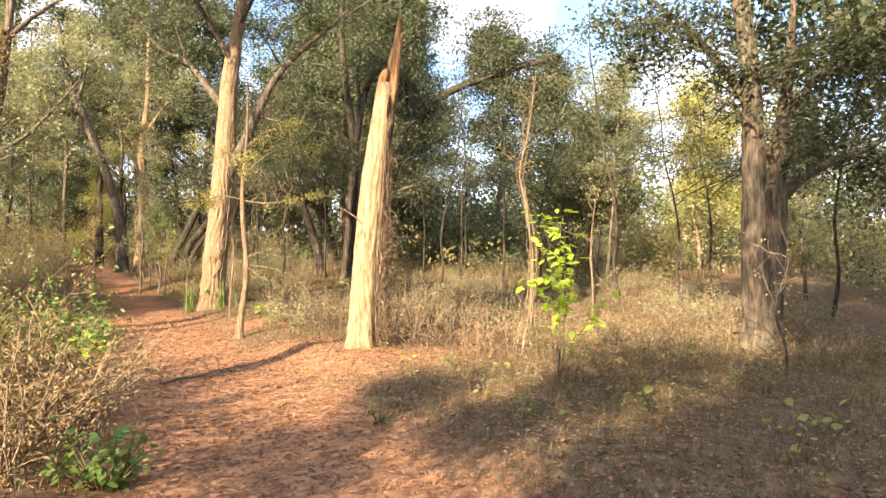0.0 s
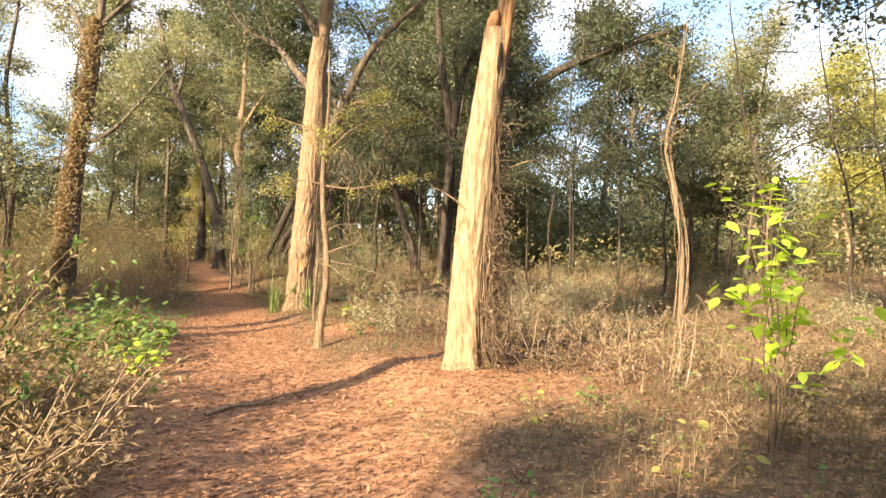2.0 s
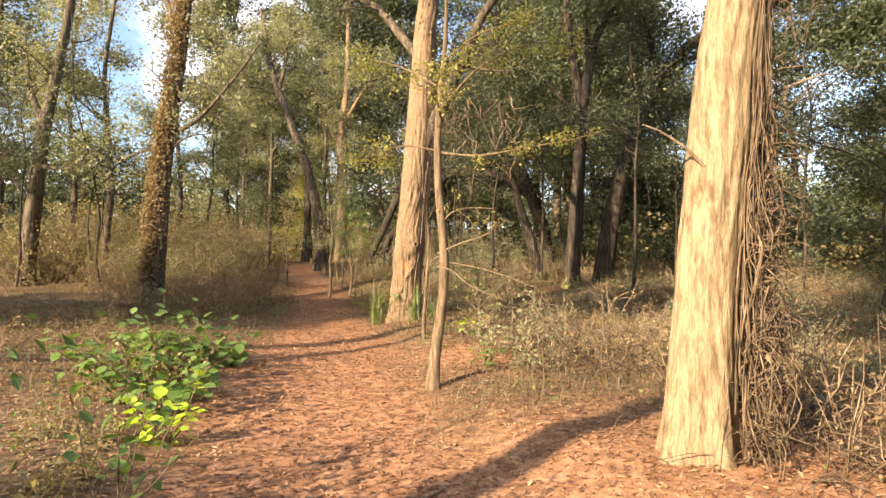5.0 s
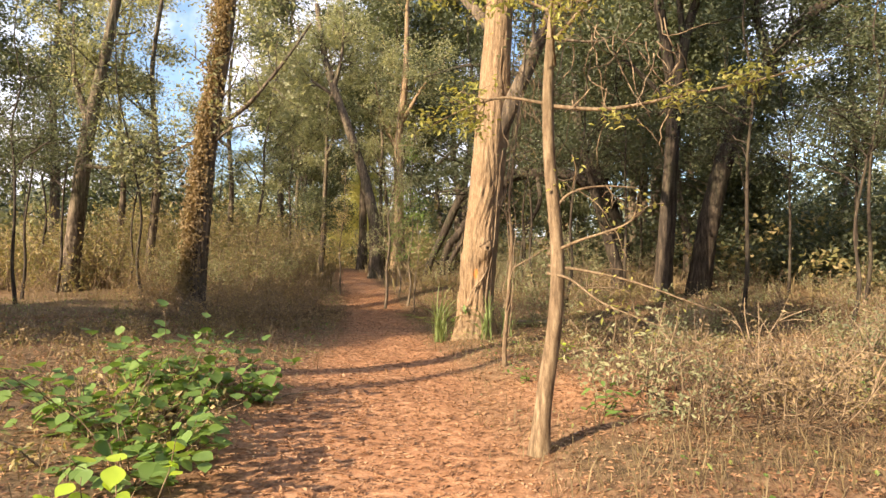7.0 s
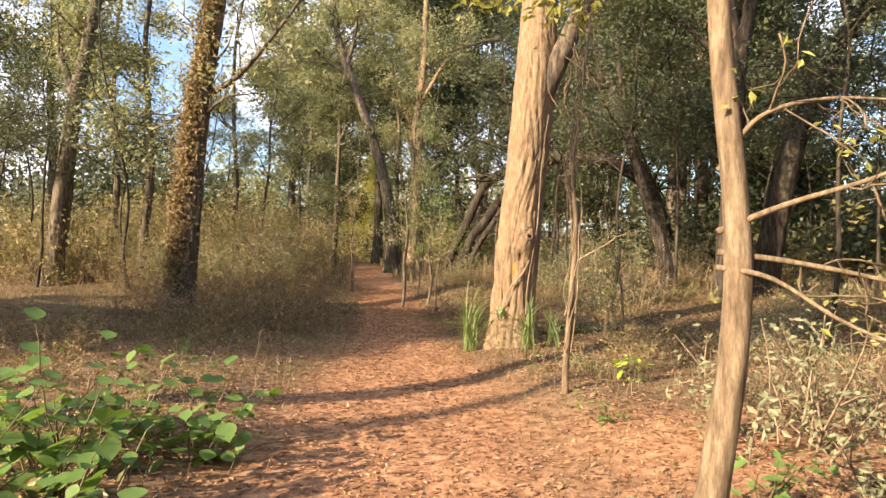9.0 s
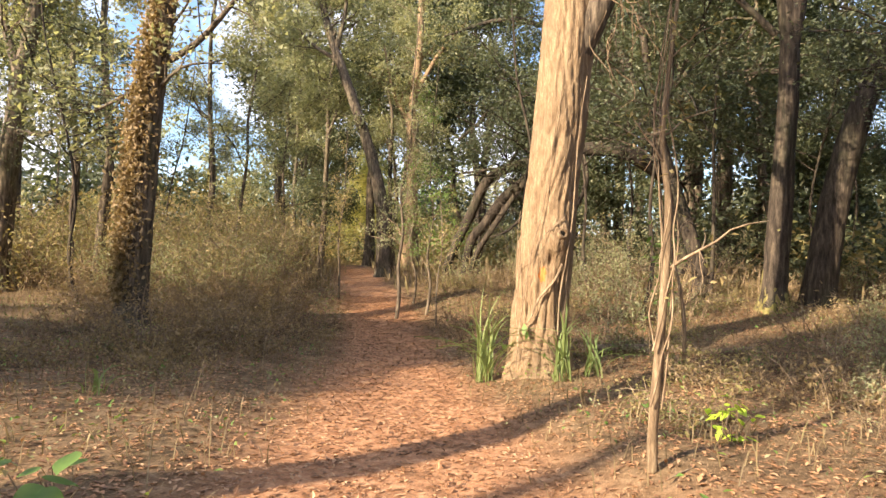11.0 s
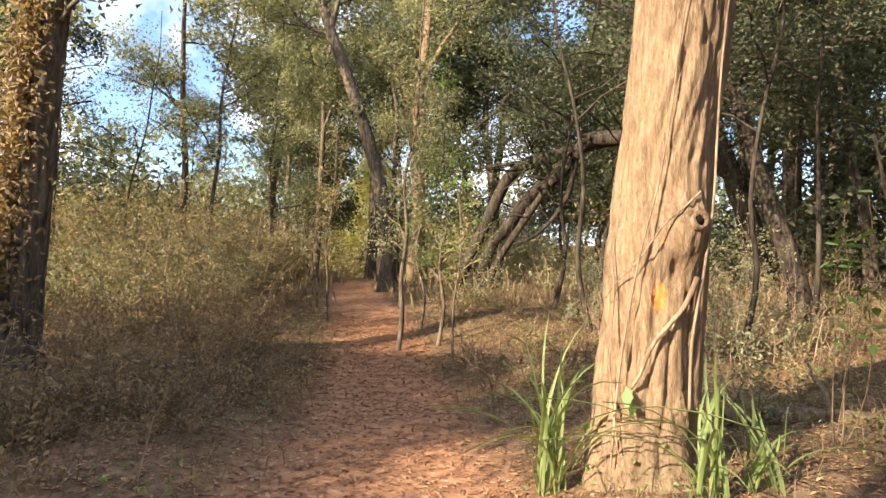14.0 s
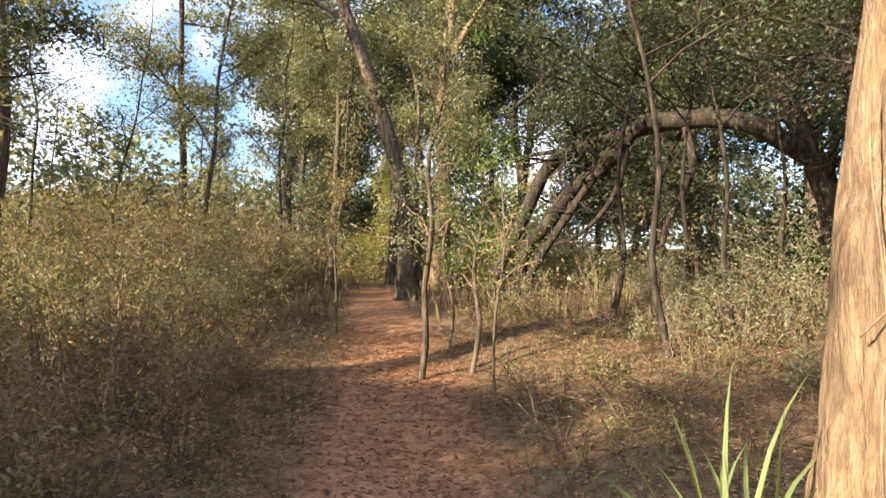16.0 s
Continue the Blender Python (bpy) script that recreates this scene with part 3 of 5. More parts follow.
def great_trunk(x, y):
    """The old furrowed tree with a knothole beside the trail."""
    rng = np.random.default_rng(5)
    ob = thing("old_tree", x, y, "old thick tree with deeply furrowed bark and a knothole", "tree")
    g = Geo()
    line = curve_through([(0, 0, -0.25), (0, 0, 0.4), (0.08, 0, 1.5), (0.18, 0, 2.6), (0.29, 0, 3.8), (0.36, 0.05, 5.2), (0.45, 0.1, 7.0), (0.75, 0.3, 9.5), (0.9, 0.5, 12)], 400)
    line = np.concatenate([line[line[:, 2] < 4.5], line[line[:, 2] >= 4.5][::4]])
    rad = np.interp(line[:, 2], [-0.25, 0, 0.8, 1.6, 2.6, 4, 5.5, 7, 12], [0.42, 0.385, 0.355, 0.362, 0.335, 0.345, 0.285, 0.24, 0.06])
    base = knotty(rng, 0.07, 13, 0.3)

    def relief(th, s, z):
        r = base(th, s, z)
        for a, zz, w, h, amp in ((-0.9, 1.66, 0.36, 0.2, 0.3), (-0.1, 3.0, 0.4, 0.35, 0.14), (-2.3, 1.5, 0.5, 0.3, 0.10)):
            da = np.angle(np.exp(1j * (th - a)))
            r = r + amp * np.exp(-(da / w) ** 2 - ((z - zz) / h) ** 2)
        da = np.angle(np.exp(1j * (th + 0.98)))
        r = r - 0.22 * np.exp(-((da + 0.1) / 0.15) ** 2 - ((z - 1.40) / 0.11) ** 2)
        for a, w in ((-1.45, 0.05), (-2.2, 0.06), (-0.55, 0.06), (-1.9, 0.04), (-1.15, 0.04)):
            dd = np.angle(np.exp(1j * (th - a - 0.08 * np.sin(3 * z + a))))
            r = r - 0.12 * np.exp(-(dd / w) ** 2) * np.clip(1.5 - z, 0, 1) * (z > 0)
        return r
    g.tube(line, rad, 120, relief)
    g.build("trunk", M_OLD, ob)

    def skin(a, z, out=0.0):
        """A point on the bark."""
        q = float(relief(np.array(a), 0, np.array(z))) * np.interp(z, line[:, 2], rad) + out
        return np.array([np.interp(z, line[:, 2], line[:, 0]) + q * math.cos(a), q * math.sin(a), z])
    # a dark plug just proud of the bark paints the hole's shade
    hole = Geo()
    hole.tube(np.array([skin(-0.9, 1.71, o) for o in np.linspace(-0.08, 0.008, 6)]), np.linspace(0.03, 0.036, 6), 16, knotty(rng, 0.2, 5, 0))
    hole.build("knothole", M_HOLE, ob, "rotten knothole, its inner shade a dark plug")
    rim = Geo()
    side, mid = np.array([math.sin(0.9), math.cos(0.9), 0]), skin(-0.9, 1.71, 0.004)
    ring = [mid + side * 0.05 * math.cos(a) + np.array([0, 0, 0.048 * math.sin(a)]) for a in np.linspace(0, 6.283, 17)]
    rim.tube(curve_through(ring, 40), 0.02 + 0.006 * np.sin(np.linspace(0, 12.566, 40)), 10, None, cap=False)
    rim.build("knot_rim", M_OLD, ob, "swollen grey rim of bark")
    blaze = Geo()
    col, row = np.meshgrid(np.linspace(-1, 1, 7), np.linspace(-1, 1, 9))
    turn, high = -1.36 + 0.13 * col * (1 - 0.25 * row ** 2) + 0.02 * np.sin(5 * row), 1.22 + 0.085 * row + 0.012 * np.sin(4 * col)
    out = relief(turn, 0, high) * np.interp(high, line[:, 2], rad) + 0.006
    i, j = np.meshgrid(np.arange(8), np.arange(6), indexing="ij")
    q = i * 7 + j
    blaze.add(np.stack([np.interp(high, line[:, 2], line[:, 0]) + out * np.cos(turn), out * np.sin(turn), high], -1).reshape(-1, 3), np.stack([q, q + 1, q + 8, q + 7], -1).reshape(-1, 4))
    blaze.build("paint_blaze", M_BLAZE, ob, "faded orange paint blaze")
    tips = []
    for pts, r0 in (([(0.3, 0, 3.7), (0.8, 0.0, 4.7), (1.3, 0.1, 5.9), (1.9, 0.2, 7.1), (3.1, 0.3, 8.3), (4.6, 0.4, 9.4)], 0.2),
                    ([(0.36, 0.05, 5.9), (-0.2, 0.2, 6.6), (-1.0, 0.4, 7.5), (-1.9, 0.5, 8.0), (-2.8, 0.7, 9.2)], 0.13),
                    ([(0.5, 0.1, 7.4), (0.1, -0.6, 8.3), (-0.3, -1.6, 9.2), (-0.4, -2.6, 9.6)], 0.10),
                    ([(0.7, 0.2, 8.6), (1.6, -0.6, 9.5), (2.8, -1.0, 10.3)], 0.09)):
        w = Geo()
        ln, rr = limb(w, pts, r0, 0.03, 30, 14, rng)
        branch_out(rng, w, ln, rr, tips, 13, 0.3, 2.0, -0.03, 0.0, 0.4, 5, 3)
        w.build("limb", M_OAK, ob)
    foliage(rng, tips, 36, 0.26, 0.1).build("crown", M_LEAF_OAK, ob, smooth=False)
    v = Geo()
    for a0, a1, z0, z1, r in ((-0.75, -1.75, 1.35, 0.62, 0.019), (-0.9, -2.3, 1.9, 1.2, 0.007), (-2.0, -1.3, 0.1, 3.4, 0.008), (-0.7, -0.5, 0.5, 3.6, 0.011), (-1.9, -2.4, 0.2, 2.0, 0.006)):
        pts = []
        for f in np.linspace(0, 1, 8):
            z = z0 + (z1 - z0) * f
            a = a0 + (a1 - a0) * f + 0.06 * math.sin(9 * f + r * 300)
            rr = np.interp(z, line[:, 2], rad) * 1.06 + 0.012 + 0.04 * math.exp(-((z - 1.6) / 0.25) ** 2)
            pts.append((np.interp(z, line[:, 2], line[:, 0]) + rr * math.cos(a), rr * math.sin(a), z))
        v.tube(curve_through(pts, 30), np.linspace(r, r * 0.55, 30), 8)
    hang = Geo()
    for q in range(70):
        z0 = rng.uniform(3.9, 6.8)
        x0 = 0.4 + (z0 - 3.7) * 0.45 + rng.normal() * 0.25
        b = wander(rng, (x0, rng.normal() * 0.25, z0), (rng.normal() * 0.35, rng.normal() * 0.35, -1), rng.uniform(0.4, 1.5), 9, 0.28, -0.06)
        hang.tube(b, np.linspace(0.008, 0.002, 10), 4)
    hang.build("hanging_vine", M_VINE, ob, "dry brown vines hanging from the fork")
    vine = v.build("vine", M_TWIG, ob, "woody vine climbing the bark")
    for a, z, s in ((-1.75, 0.64, 0.13), (-1.66, 0.55, 0.1), (-1.1, 0.3, 0.08), (-2.5, 0.35, 0.09)):
        lf = Geo()
        lf.leaves(rng, [(np.interp(z, line[:, 2], line[:, 0]) + 0.42 * math.cos(a), 0.42 * math.sin(a), z)], s, s * 0.75, 0.6, 0, [(0.1, -0.4, -0.4)])
        lf.build("vine_leaf", M_LEAF_GREEN, vine)
    return ob


def young_tree(x, y):
    """The slim sunlit sapling with level leafy branches."""
    rng = np.random.default_rng(8)
    ob = thing("sapling", x, y, "slim pale sapling with level branches and sparse yellow-green leaves", "tree")
    g = Geo()
    line = curve_through([(0, 0, -0.1), (0.04, 0, 0.4), (0.12, 0, 1.0), (0.13, 0, 1.5), (0.06, 0, 2.3), (0.06, 0, 3.0), (0.12, 0.05, 3.9), (0.1, 0.1, 4.8)], 60)
    g.tube(line, np.interp(line[:, 2], [-0.1, 0, 0.3, 2.6, 4.8], [0.085, 0.075, 0.062, 0.045, 0.01]), 20, knotty(rng, 0.05, 5, 0.25))
    g.build("trunk", M_SAP, ob)
    tips, gold = [], []
    for pts, r in (([(0.03, 0, 2.62), (-0.3, -0.05, 2.68), (-0.6, -0.1, 2.6), (-0.85, -0.1, 2.5)], 0.014),
                   ([(0.04, 0, 2.60), (0.5, 0.05, 2.55), (1.0, 0.1, 2.62), (1.5, 0.1, 2.68), (1.9, 0.0, 2.75)], 0.018),
                   ([(0.06, 0, 1.72), (0.2, 0, 1.92), (0.42, 0.02, 1.98), (0.7, 0.1, 1.97)], 0.013),
                   ([(0.06, 0, 1.48), (0.3, -0.05, 1.58), (0.6, -0.05, 1.68), (0.75, 0, 1.8)], 0.015),
                   ([(0.06, 0, 1.40), (0.35, 0.02, 1.36), (0.7, 0.05, 1.28), (1.2, 0.1, 1.1)], 0.014),
                   ([(0.06, 0, 1.34), (0.25, -0.1, 1.3), (0.5, -0.2, 1.14), (0.9, -0.3, 1.0)], 0.012),
                   ([(0.1, 0, 3.1), (0.6, -0.2, 3.45), (1.2, -0.3, 3.6), (1.8, -0.3, 3.5)], 0.016),
                   ([(0.1, 0, 3.3), (-0.4, 0.1, 3.6), (-1.0, 0.1, 3.8)], 0.014),
                   ([(0.1, 0, 3.6), (0.5, 0.3, 4.0), (1.1, 0.4, 4.1)], 0.012),
                   ([(0.1, 0, 2.9), (0.2, -0.5, 3.2), (0.5, -0.9, 3.3)], 0.012)):
        b = Geo()
        ln, rr = limb(b, pts, r, 0.004, 16, 7)
        mine = []
        branch_out(rng, b, ln, rr, mine, 9 if pts[0][2] > 2.5 else 5, 0.25, 0.32, -0.04, 0.0, 0.5, 4, 2)
        b.build("branch", M_SAP, ob)
        (tips if pts[0][2] > 2.5 else gold).extend(mine)
    foliage(rng, tips, 7, 0.07, 0.055, 0.5).build("foliage", M_LEAF_GOLD, ob, smooth=False)
    foliage(rng, gold[::2], 2, 0.04, 0.05, 0.5).build("sparse_leaves", M_LEAF_GOLD, ob, smooth=False)
    v = Geo()
    for q in range(26):
        s = np.array([rng.uniform(0.1, 1.0), rng.uniform(-0.15, 0.15), rng.uniform(2.45, 3.3)])
        b = wander(rng, s, (rng.normal() * 0.4, rng.normal() * 0.3, -1), rng.uniform(0.25, 0.7), 8, 0.3, -0.05)
        v.tube(b, np.linspace(0.006, 0.002, 9), 4)
    v.build("hanging_vine", M_TWIG, ob, "dry brown hanging vine")
    return ob


def thin_tree(seed, x, y, pts, r0, label, bark_mat=None, twigs=7, vine=0, leaves_per=4, leaf_mat=None, reach=0.7):
    rng = np.random.default_rng(seed)
    ob = thing("young_tree", x, y, label, "tree", "thin young trees")
    g, tips = Geo(), []
    ln, rr = limb(g, [(0, 0, -0.1)] + pts, r0, 0.008, 36, 10, rng, 0.08)
    g.build("trunk", bark_mat or M_SAP, ob)
    for _ in range(twigs):
        b = Geo()
        branch_out(rng, b, ln, rr, tips, 1, 0.3, reach, 0.02, 0.35, 0.45, 4, 3)
        b.build("branch", M_TWIG, ob)
    if leaves_per:
        foliage(rng, tips, leaves_per, 0.1, 0.06).build("foliage", leaf_mat or M_LEAF_MIX, ob, smooth=False)
    if vine:
        v = Geo()
        for q in range(vine):
            a, z0, z1 = rng.uniform(0, 6.28), rng.uniform(0, 0.8), rng.uniform(1.4, pts[-1][2])
            p = []
            for f in np.linspace(0, 1, 12):
                z = z0 + (z1 - z0) * f
                c = np.array([np.interp(z, ln[:, 2], ln[:, 0]), np.interp(z, ln[:, 2], ln[:, 1])])
                rd = np.interp(z, ln[:, 2], rr) + 0.01 + 0.05 * rng.uniform()
                p.append((c[0] + rd * math.cos(a + 4 * f), c[1] + rd * math.sin(a + 4 * f), z))
            v.tube(curve_through(p, 30), np.linspace(0.007, 0.003, 30), 4)
        v.build("vine", M_TWIG, ob, "twining dry vine")
    return ob


def big_tree(seed, name, x, y, trunk, r0, r1, limbs, bark_mat, leaf_mat, label, per_tip=40, leaf_size=0.11, ivy=0, spread=0.42, count=9, reach=2.0, mossy=False):
    """A large tree of the wood, its trunk and main limbs given point by point."""
    rng = np.random.default_rng(seed)
    ob = thing(name, x, y, label, "tree")
    g, tips = Geo(), []
    n = 70
    line = curve_through([(trunk[0][0], trunk[0][1], -0.25)] + trunk, n)
    rad = r0 + (r1 - r0) * np.linspace(0, 1, n) ** 0.9
    g.tube(line, rad, 30, knotty(rng, 0.10, 9, 0.35))
    g.build("trunk", bark_mat, ob)
    if mossy:
        k = line[:, 2] < 1.3
        ms = Geo()
        ms.tube(curve_through(line[k], 26), np.linspace(rad[0] * 1.12, rad[8] * 0.8, 26), 30, knotty(rng, 0.16, 9, 0.35), cap=False)
        ms.build("moss_cover", M_MOSSY, ob, "yellow-green moss on the bark")
    w = Geo()
    branch_out(rng, w, line, rad, tips, 8, 0.55, reach, 0.0, 0.3, 0.3, 5, 3)
    tagged(w.build("twig_growth", bark_mat, ob), kind="stuff")
    for pts, r in limbs:
        w = Geo()
        ln, rr = limb(w, pts, r, 0.025, 24, 10, rng)
        branch_out(rng, w, ln, rr, tips, count, 0.3, reach, 0.0, 0.2, 0.4, 5, 3)
        w.build("limb", bark_mat, ob)
    if per_tip:
        foliage(rng, tips, int(per_tip * 1.5), spread * 0.62, leaf_size * 1.15, far=True).build("crown", leaf_mat, ob, smooth=False)
    if ivy:
        z = rng.uniform(0.5, line[-1][2] * 0.8, ivy)
        a = rng.normal(3.9, 0.75, ivy)
        rr = np.interp(z, line[:, 2], rad) + np.abs(rng.normal(size=ivy)) * (0.06 + 0.13 * lattice(z * 1.1, a * 0.7, z * 0, 4.0))
        c = np.stack([np.interp(z, line[:, 2], line[:, 0]) + rr * np.cos(a), np.interp(z, line[:, 2], line[:, 1]) + rr * np.sin(a), z], 1)
        v = Geo()
        v.leaves(rng, c, 0.10, 0.055, 0.6, 0)
        v.build("climber", M_LEAF_TAN, ob, "dry tan climbing vine", smooth=False)
    return ob


snag(-1.25, 9.9)
great_trunk(-6.88, 18.95)
young_tree(-3.84, 11.95)
thin_tree(21, -5.2, 15.5, [(0.0, 0, 0.3), (0.05, 0, 1.0), (0.08, 0, 1.7), (0.04, 0, 2.2), (0.12, 0, 3.0), (0.25, 0, 4.2)], 0.04, "thin crooked pale sapling wrapped in dry vines", vine=6, leaves_per=3)
thin_tree(22, -5.18, 19.1, [(0.0, 0, 0.5), (-0.05, 0, 1.0), (-0.22, 0, 1.7), (-0.3, 0, 2.2)], 0.03, "thin forked bare sapling with few leaves", twigs=9, leaves_per=1)
thin_tree(23, 1.6, 11.5, [(0.0, 0, 0.6), (0.02, 0, 1.5), (-0.1, 0, 2.4), (-0.2, 0, 3.0), (-0.05, 0, 3.7), (0.1, 0, 4.8)], 0.05, "thin crooked sunlit tree with bare twigs and vines", vine=8, leaves_per=2)
thin_tree(24, -11.1, 23.2, [(0.06, 0, 0.5), (0.0, 0.05, 1.1), (0.12, 0, 1.9), (0.08, -0.05, 2.7), (0.25, 0, 3.6), (0.3, 0, 5.2), (0.5, 0, 7.2)], 0.05, "slender leafy young tree at the edge of the trail", bark_mat=M_OAK, twigs=24, leaves_per=14, leaf_mat=M_LEAF_OLIVE, reach=1.1)
thin_tree(25, -10.6, 23.6, [(0.1, 0, 0.6), (0.02, 0, 1.3), (0.14, 0, 2.1), (0.05, 0, 3.2), (0.2, 0, 5.5)], 0.04, "slender green young tree at the edge of the trail", bark_mat=M_OAK, twigs=20, leaves_per=16, leaf_mat=M_LEAF_GREEN, reach=1.0)
thin_tree(26, -13.9, 25.3, [(0.0, 0, 0.8), (-0.05, 0, 1.6), (0.1, 0, 2.6), (0.15, 0, 4.4)], 0.035, "slender twiggy young tree at the edge of the trail", bark_mat=M_OAK, twigs=18, leaves_per=8, leaf_mat=M_LEAF_MIX)
thin_tree(28, -11.6, 25.0, [(0.08, 0, 0.6), (-0.12, 0, 1.4), (0.0, 0, 2.2), (-0.1, 0, 3.4), (0.1, 0, 4.8)], 0.03, "slender twiggy young tree at the edge of the trail", bark_mat=M_OAK, twigs=16, leaves_per=10, leaf_mat=M_LEAF_OLIVE)
thin_tree(29, -9.9, 22.6, [(0.0, 0, 0.8), (0.1, 0, 1.6), (0.05, 0, 2.4)], 0.02, "thin bare sapling in the brush", bark_mat=M_OAK, twigs=12, leaves_per=3)
thin_tree(20, 4.1, 7.6, [(0.0, 0, 0.4), (-0.12, 0, 0.9), (0.05, 0, 1.5), (-0.1, 0, 2.0)], 0.02, "thin dark shaded sapling, nearly bare", bark_mat=M_OAK, twigs=9, leaves_per=1)
thin_tree(27, 2.6, 11.0, [(0.0, 0, 0.7), (-0.03, 0, 1.6), (0.05, 0, 2.4)], 0.03, "thin bare sunlit sapling", twigs=7, leaves_per=1)

big_tree(31, "climber_clad_tree", -14.3, 19.3, [(0, 0, 0.5), (0.15, 0, 2.0), (0.3, 0, 3.6), (0.5, 0, 5.0), (0.75, 0.1, 7.0), (1.0, 0.2, 10.5)], 0.30, 0.10,
         [([(0.5, 0, 4.6), (1.3, 0.1, 5.0), (2.2, 0.3, 6.0), (2.9, 0.5, 7.0)], 0.07), ([(0.4, 0, 4.2), (-0.5, 0.3, 4.3), (-1.6, 0.3, 4.0)], 0.06), ([(0.7, 0, 7), (0.2, 0, 8.4), (-0.8, 0.2, 9.6)], 0.10), ([(0.8, 0, 8), (1.6, 0.6, 9.2), (2.6, 1, 10)], 0.09)],
         M_OAK, M_LEAF_OLIVE, "dark leaning tree clad in dry tan climbers on its sunny side", ivy=10000, per_tip=7)
big_tree(32, "leaning_tree", -15.9, 31.2, [(0.1, 0, 0.5), (0.0, 0, 2.2), (-0.5, 0, 4.2), (-1.5, 0, 6.8), (-2.6, 0, 9.5), (-3.4, 0.3, 12.5)], 0.36, 0.12,
         [([(-2.2, 0, 8.4), (-1.8, 0, 10), (-1.9, 0.2, 12)], 0.12), ([(-2.0, 0, 8), (-3.2, -0.2, 8.8), (-4.2, -0.3, 10)], 0.10)],
         M_OAK, M_LEAF_OLIVE, "dark tree leaning over the trail", per_tip=20)
big_tree(33, "pale_tree", -16.0, 33.5, [(0, 0, 0.5), (0.1, 0, 3.0), (0.0, 0, 6.0), (0.3, 0, 9.0), (0.2, 0.3, 13)], 0.34, 0.10,
         [([(0.1, 0, 5.5), (-0.8, 0, 7.0), (-1.3, 0, 9.0)], 0.14), ([(0.2, 0, 7), (1.2, 0, 8.5), (2.2, 0.2, 9.6)], 0.11)],
         M_OLD, M_LEAF_OLIVE, "pale-barked tree beside the trail", per_tip=18)
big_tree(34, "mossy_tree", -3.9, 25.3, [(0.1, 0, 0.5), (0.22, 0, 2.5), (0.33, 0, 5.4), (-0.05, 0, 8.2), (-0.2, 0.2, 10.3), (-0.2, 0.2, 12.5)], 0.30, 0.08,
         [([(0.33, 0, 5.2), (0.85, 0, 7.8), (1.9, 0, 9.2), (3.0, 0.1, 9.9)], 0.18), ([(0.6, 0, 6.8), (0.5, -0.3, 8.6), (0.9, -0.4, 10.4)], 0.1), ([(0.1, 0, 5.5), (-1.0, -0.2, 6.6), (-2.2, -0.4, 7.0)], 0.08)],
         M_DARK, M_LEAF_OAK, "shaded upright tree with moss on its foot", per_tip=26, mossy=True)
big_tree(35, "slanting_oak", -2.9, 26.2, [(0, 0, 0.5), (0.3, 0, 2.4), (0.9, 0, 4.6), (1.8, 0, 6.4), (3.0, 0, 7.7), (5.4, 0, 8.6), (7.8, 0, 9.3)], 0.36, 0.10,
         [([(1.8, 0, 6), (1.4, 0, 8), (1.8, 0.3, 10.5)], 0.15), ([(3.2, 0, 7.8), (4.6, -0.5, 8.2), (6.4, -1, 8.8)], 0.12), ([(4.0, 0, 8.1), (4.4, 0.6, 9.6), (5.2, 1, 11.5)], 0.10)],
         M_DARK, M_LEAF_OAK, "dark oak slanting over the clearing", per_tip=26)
# brown trunk given near-black bark, so its shade is in the colour
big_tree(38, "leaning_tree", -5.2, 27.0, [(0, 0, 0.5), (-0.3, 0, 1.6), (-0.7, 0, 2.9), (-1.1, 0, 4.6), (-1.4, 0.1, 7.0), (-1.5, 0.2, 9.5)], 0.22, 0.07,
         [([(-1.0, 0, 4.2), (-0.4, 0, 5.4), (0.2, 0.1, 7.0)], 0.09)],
         M_DARK, M_LEAF_OAK, "brown tree leaning in the brush, shade put into its near-black bark", per_tip=18)
big_tree(36, "twin_stemmed_tree", 5.6, 11.3, [(0, 0, 0.5), (-0.05, 0, 2.0), (-0.05, 0, 3.6), (-0.1, 0, 5.0), (-0.3, 0.1, 7.0), (-0.4, 0.2, 9)], 0.30, 0.12,
         [([(0.1, 0.0, 0.2), (0.35, 0.1, 1.8), (0.5, 0.2, 3.4), (0.75, 0.3, 5.0), (1.0, 0.3, 8)], 0.3), ([(0.35, 0.1, 2.6), (1.0, 0.0, 3.2), (1.9, -0.2, 3.6), (3.0, -0.3, 4.3)], 0.13), ([(0.6, 0.2, 4.2), (1.4, -0.1, 5.2), (2.4, -0.2, 5.8)], 0.09), ([(-0.1, 0, 4.4), (-0.9, 0.2, 5.6), (-1.8, 0.2, 6.4)], 0.10)],
         M_OAK, M_LEAF_OAK, "twin-stemmed dark tree with patches of sun", per_tip=40, leaf_size=0.09)
big_tree(37, "oak", -21.4, 21.3, [(0, 0, 0.5), (0.25, 0, 2.5), (0.6, 0, 5.0), (1.2, 0, 7.2), (1.8, 0, 9.6), (2.2, 0.2, 12)], 0.36, 0.10,
         [([(0.6, 0, 5.4), (-0.1, 0, 7.0), (-0.5, 0.2, 9)], 0.14), ([(0.5, 0, 4.0), (1.8, 0, 3.9), (3.2, 0, 4.3)], 0.08), ([(1.0, 0, 6.8), (1.0, 0.5, 8.6), (0.6, 0.8, 10)], 0.1)],
         M_OAK, M_LEAF_OLIVE, "dark forked oak among the brush", per_tip=10)


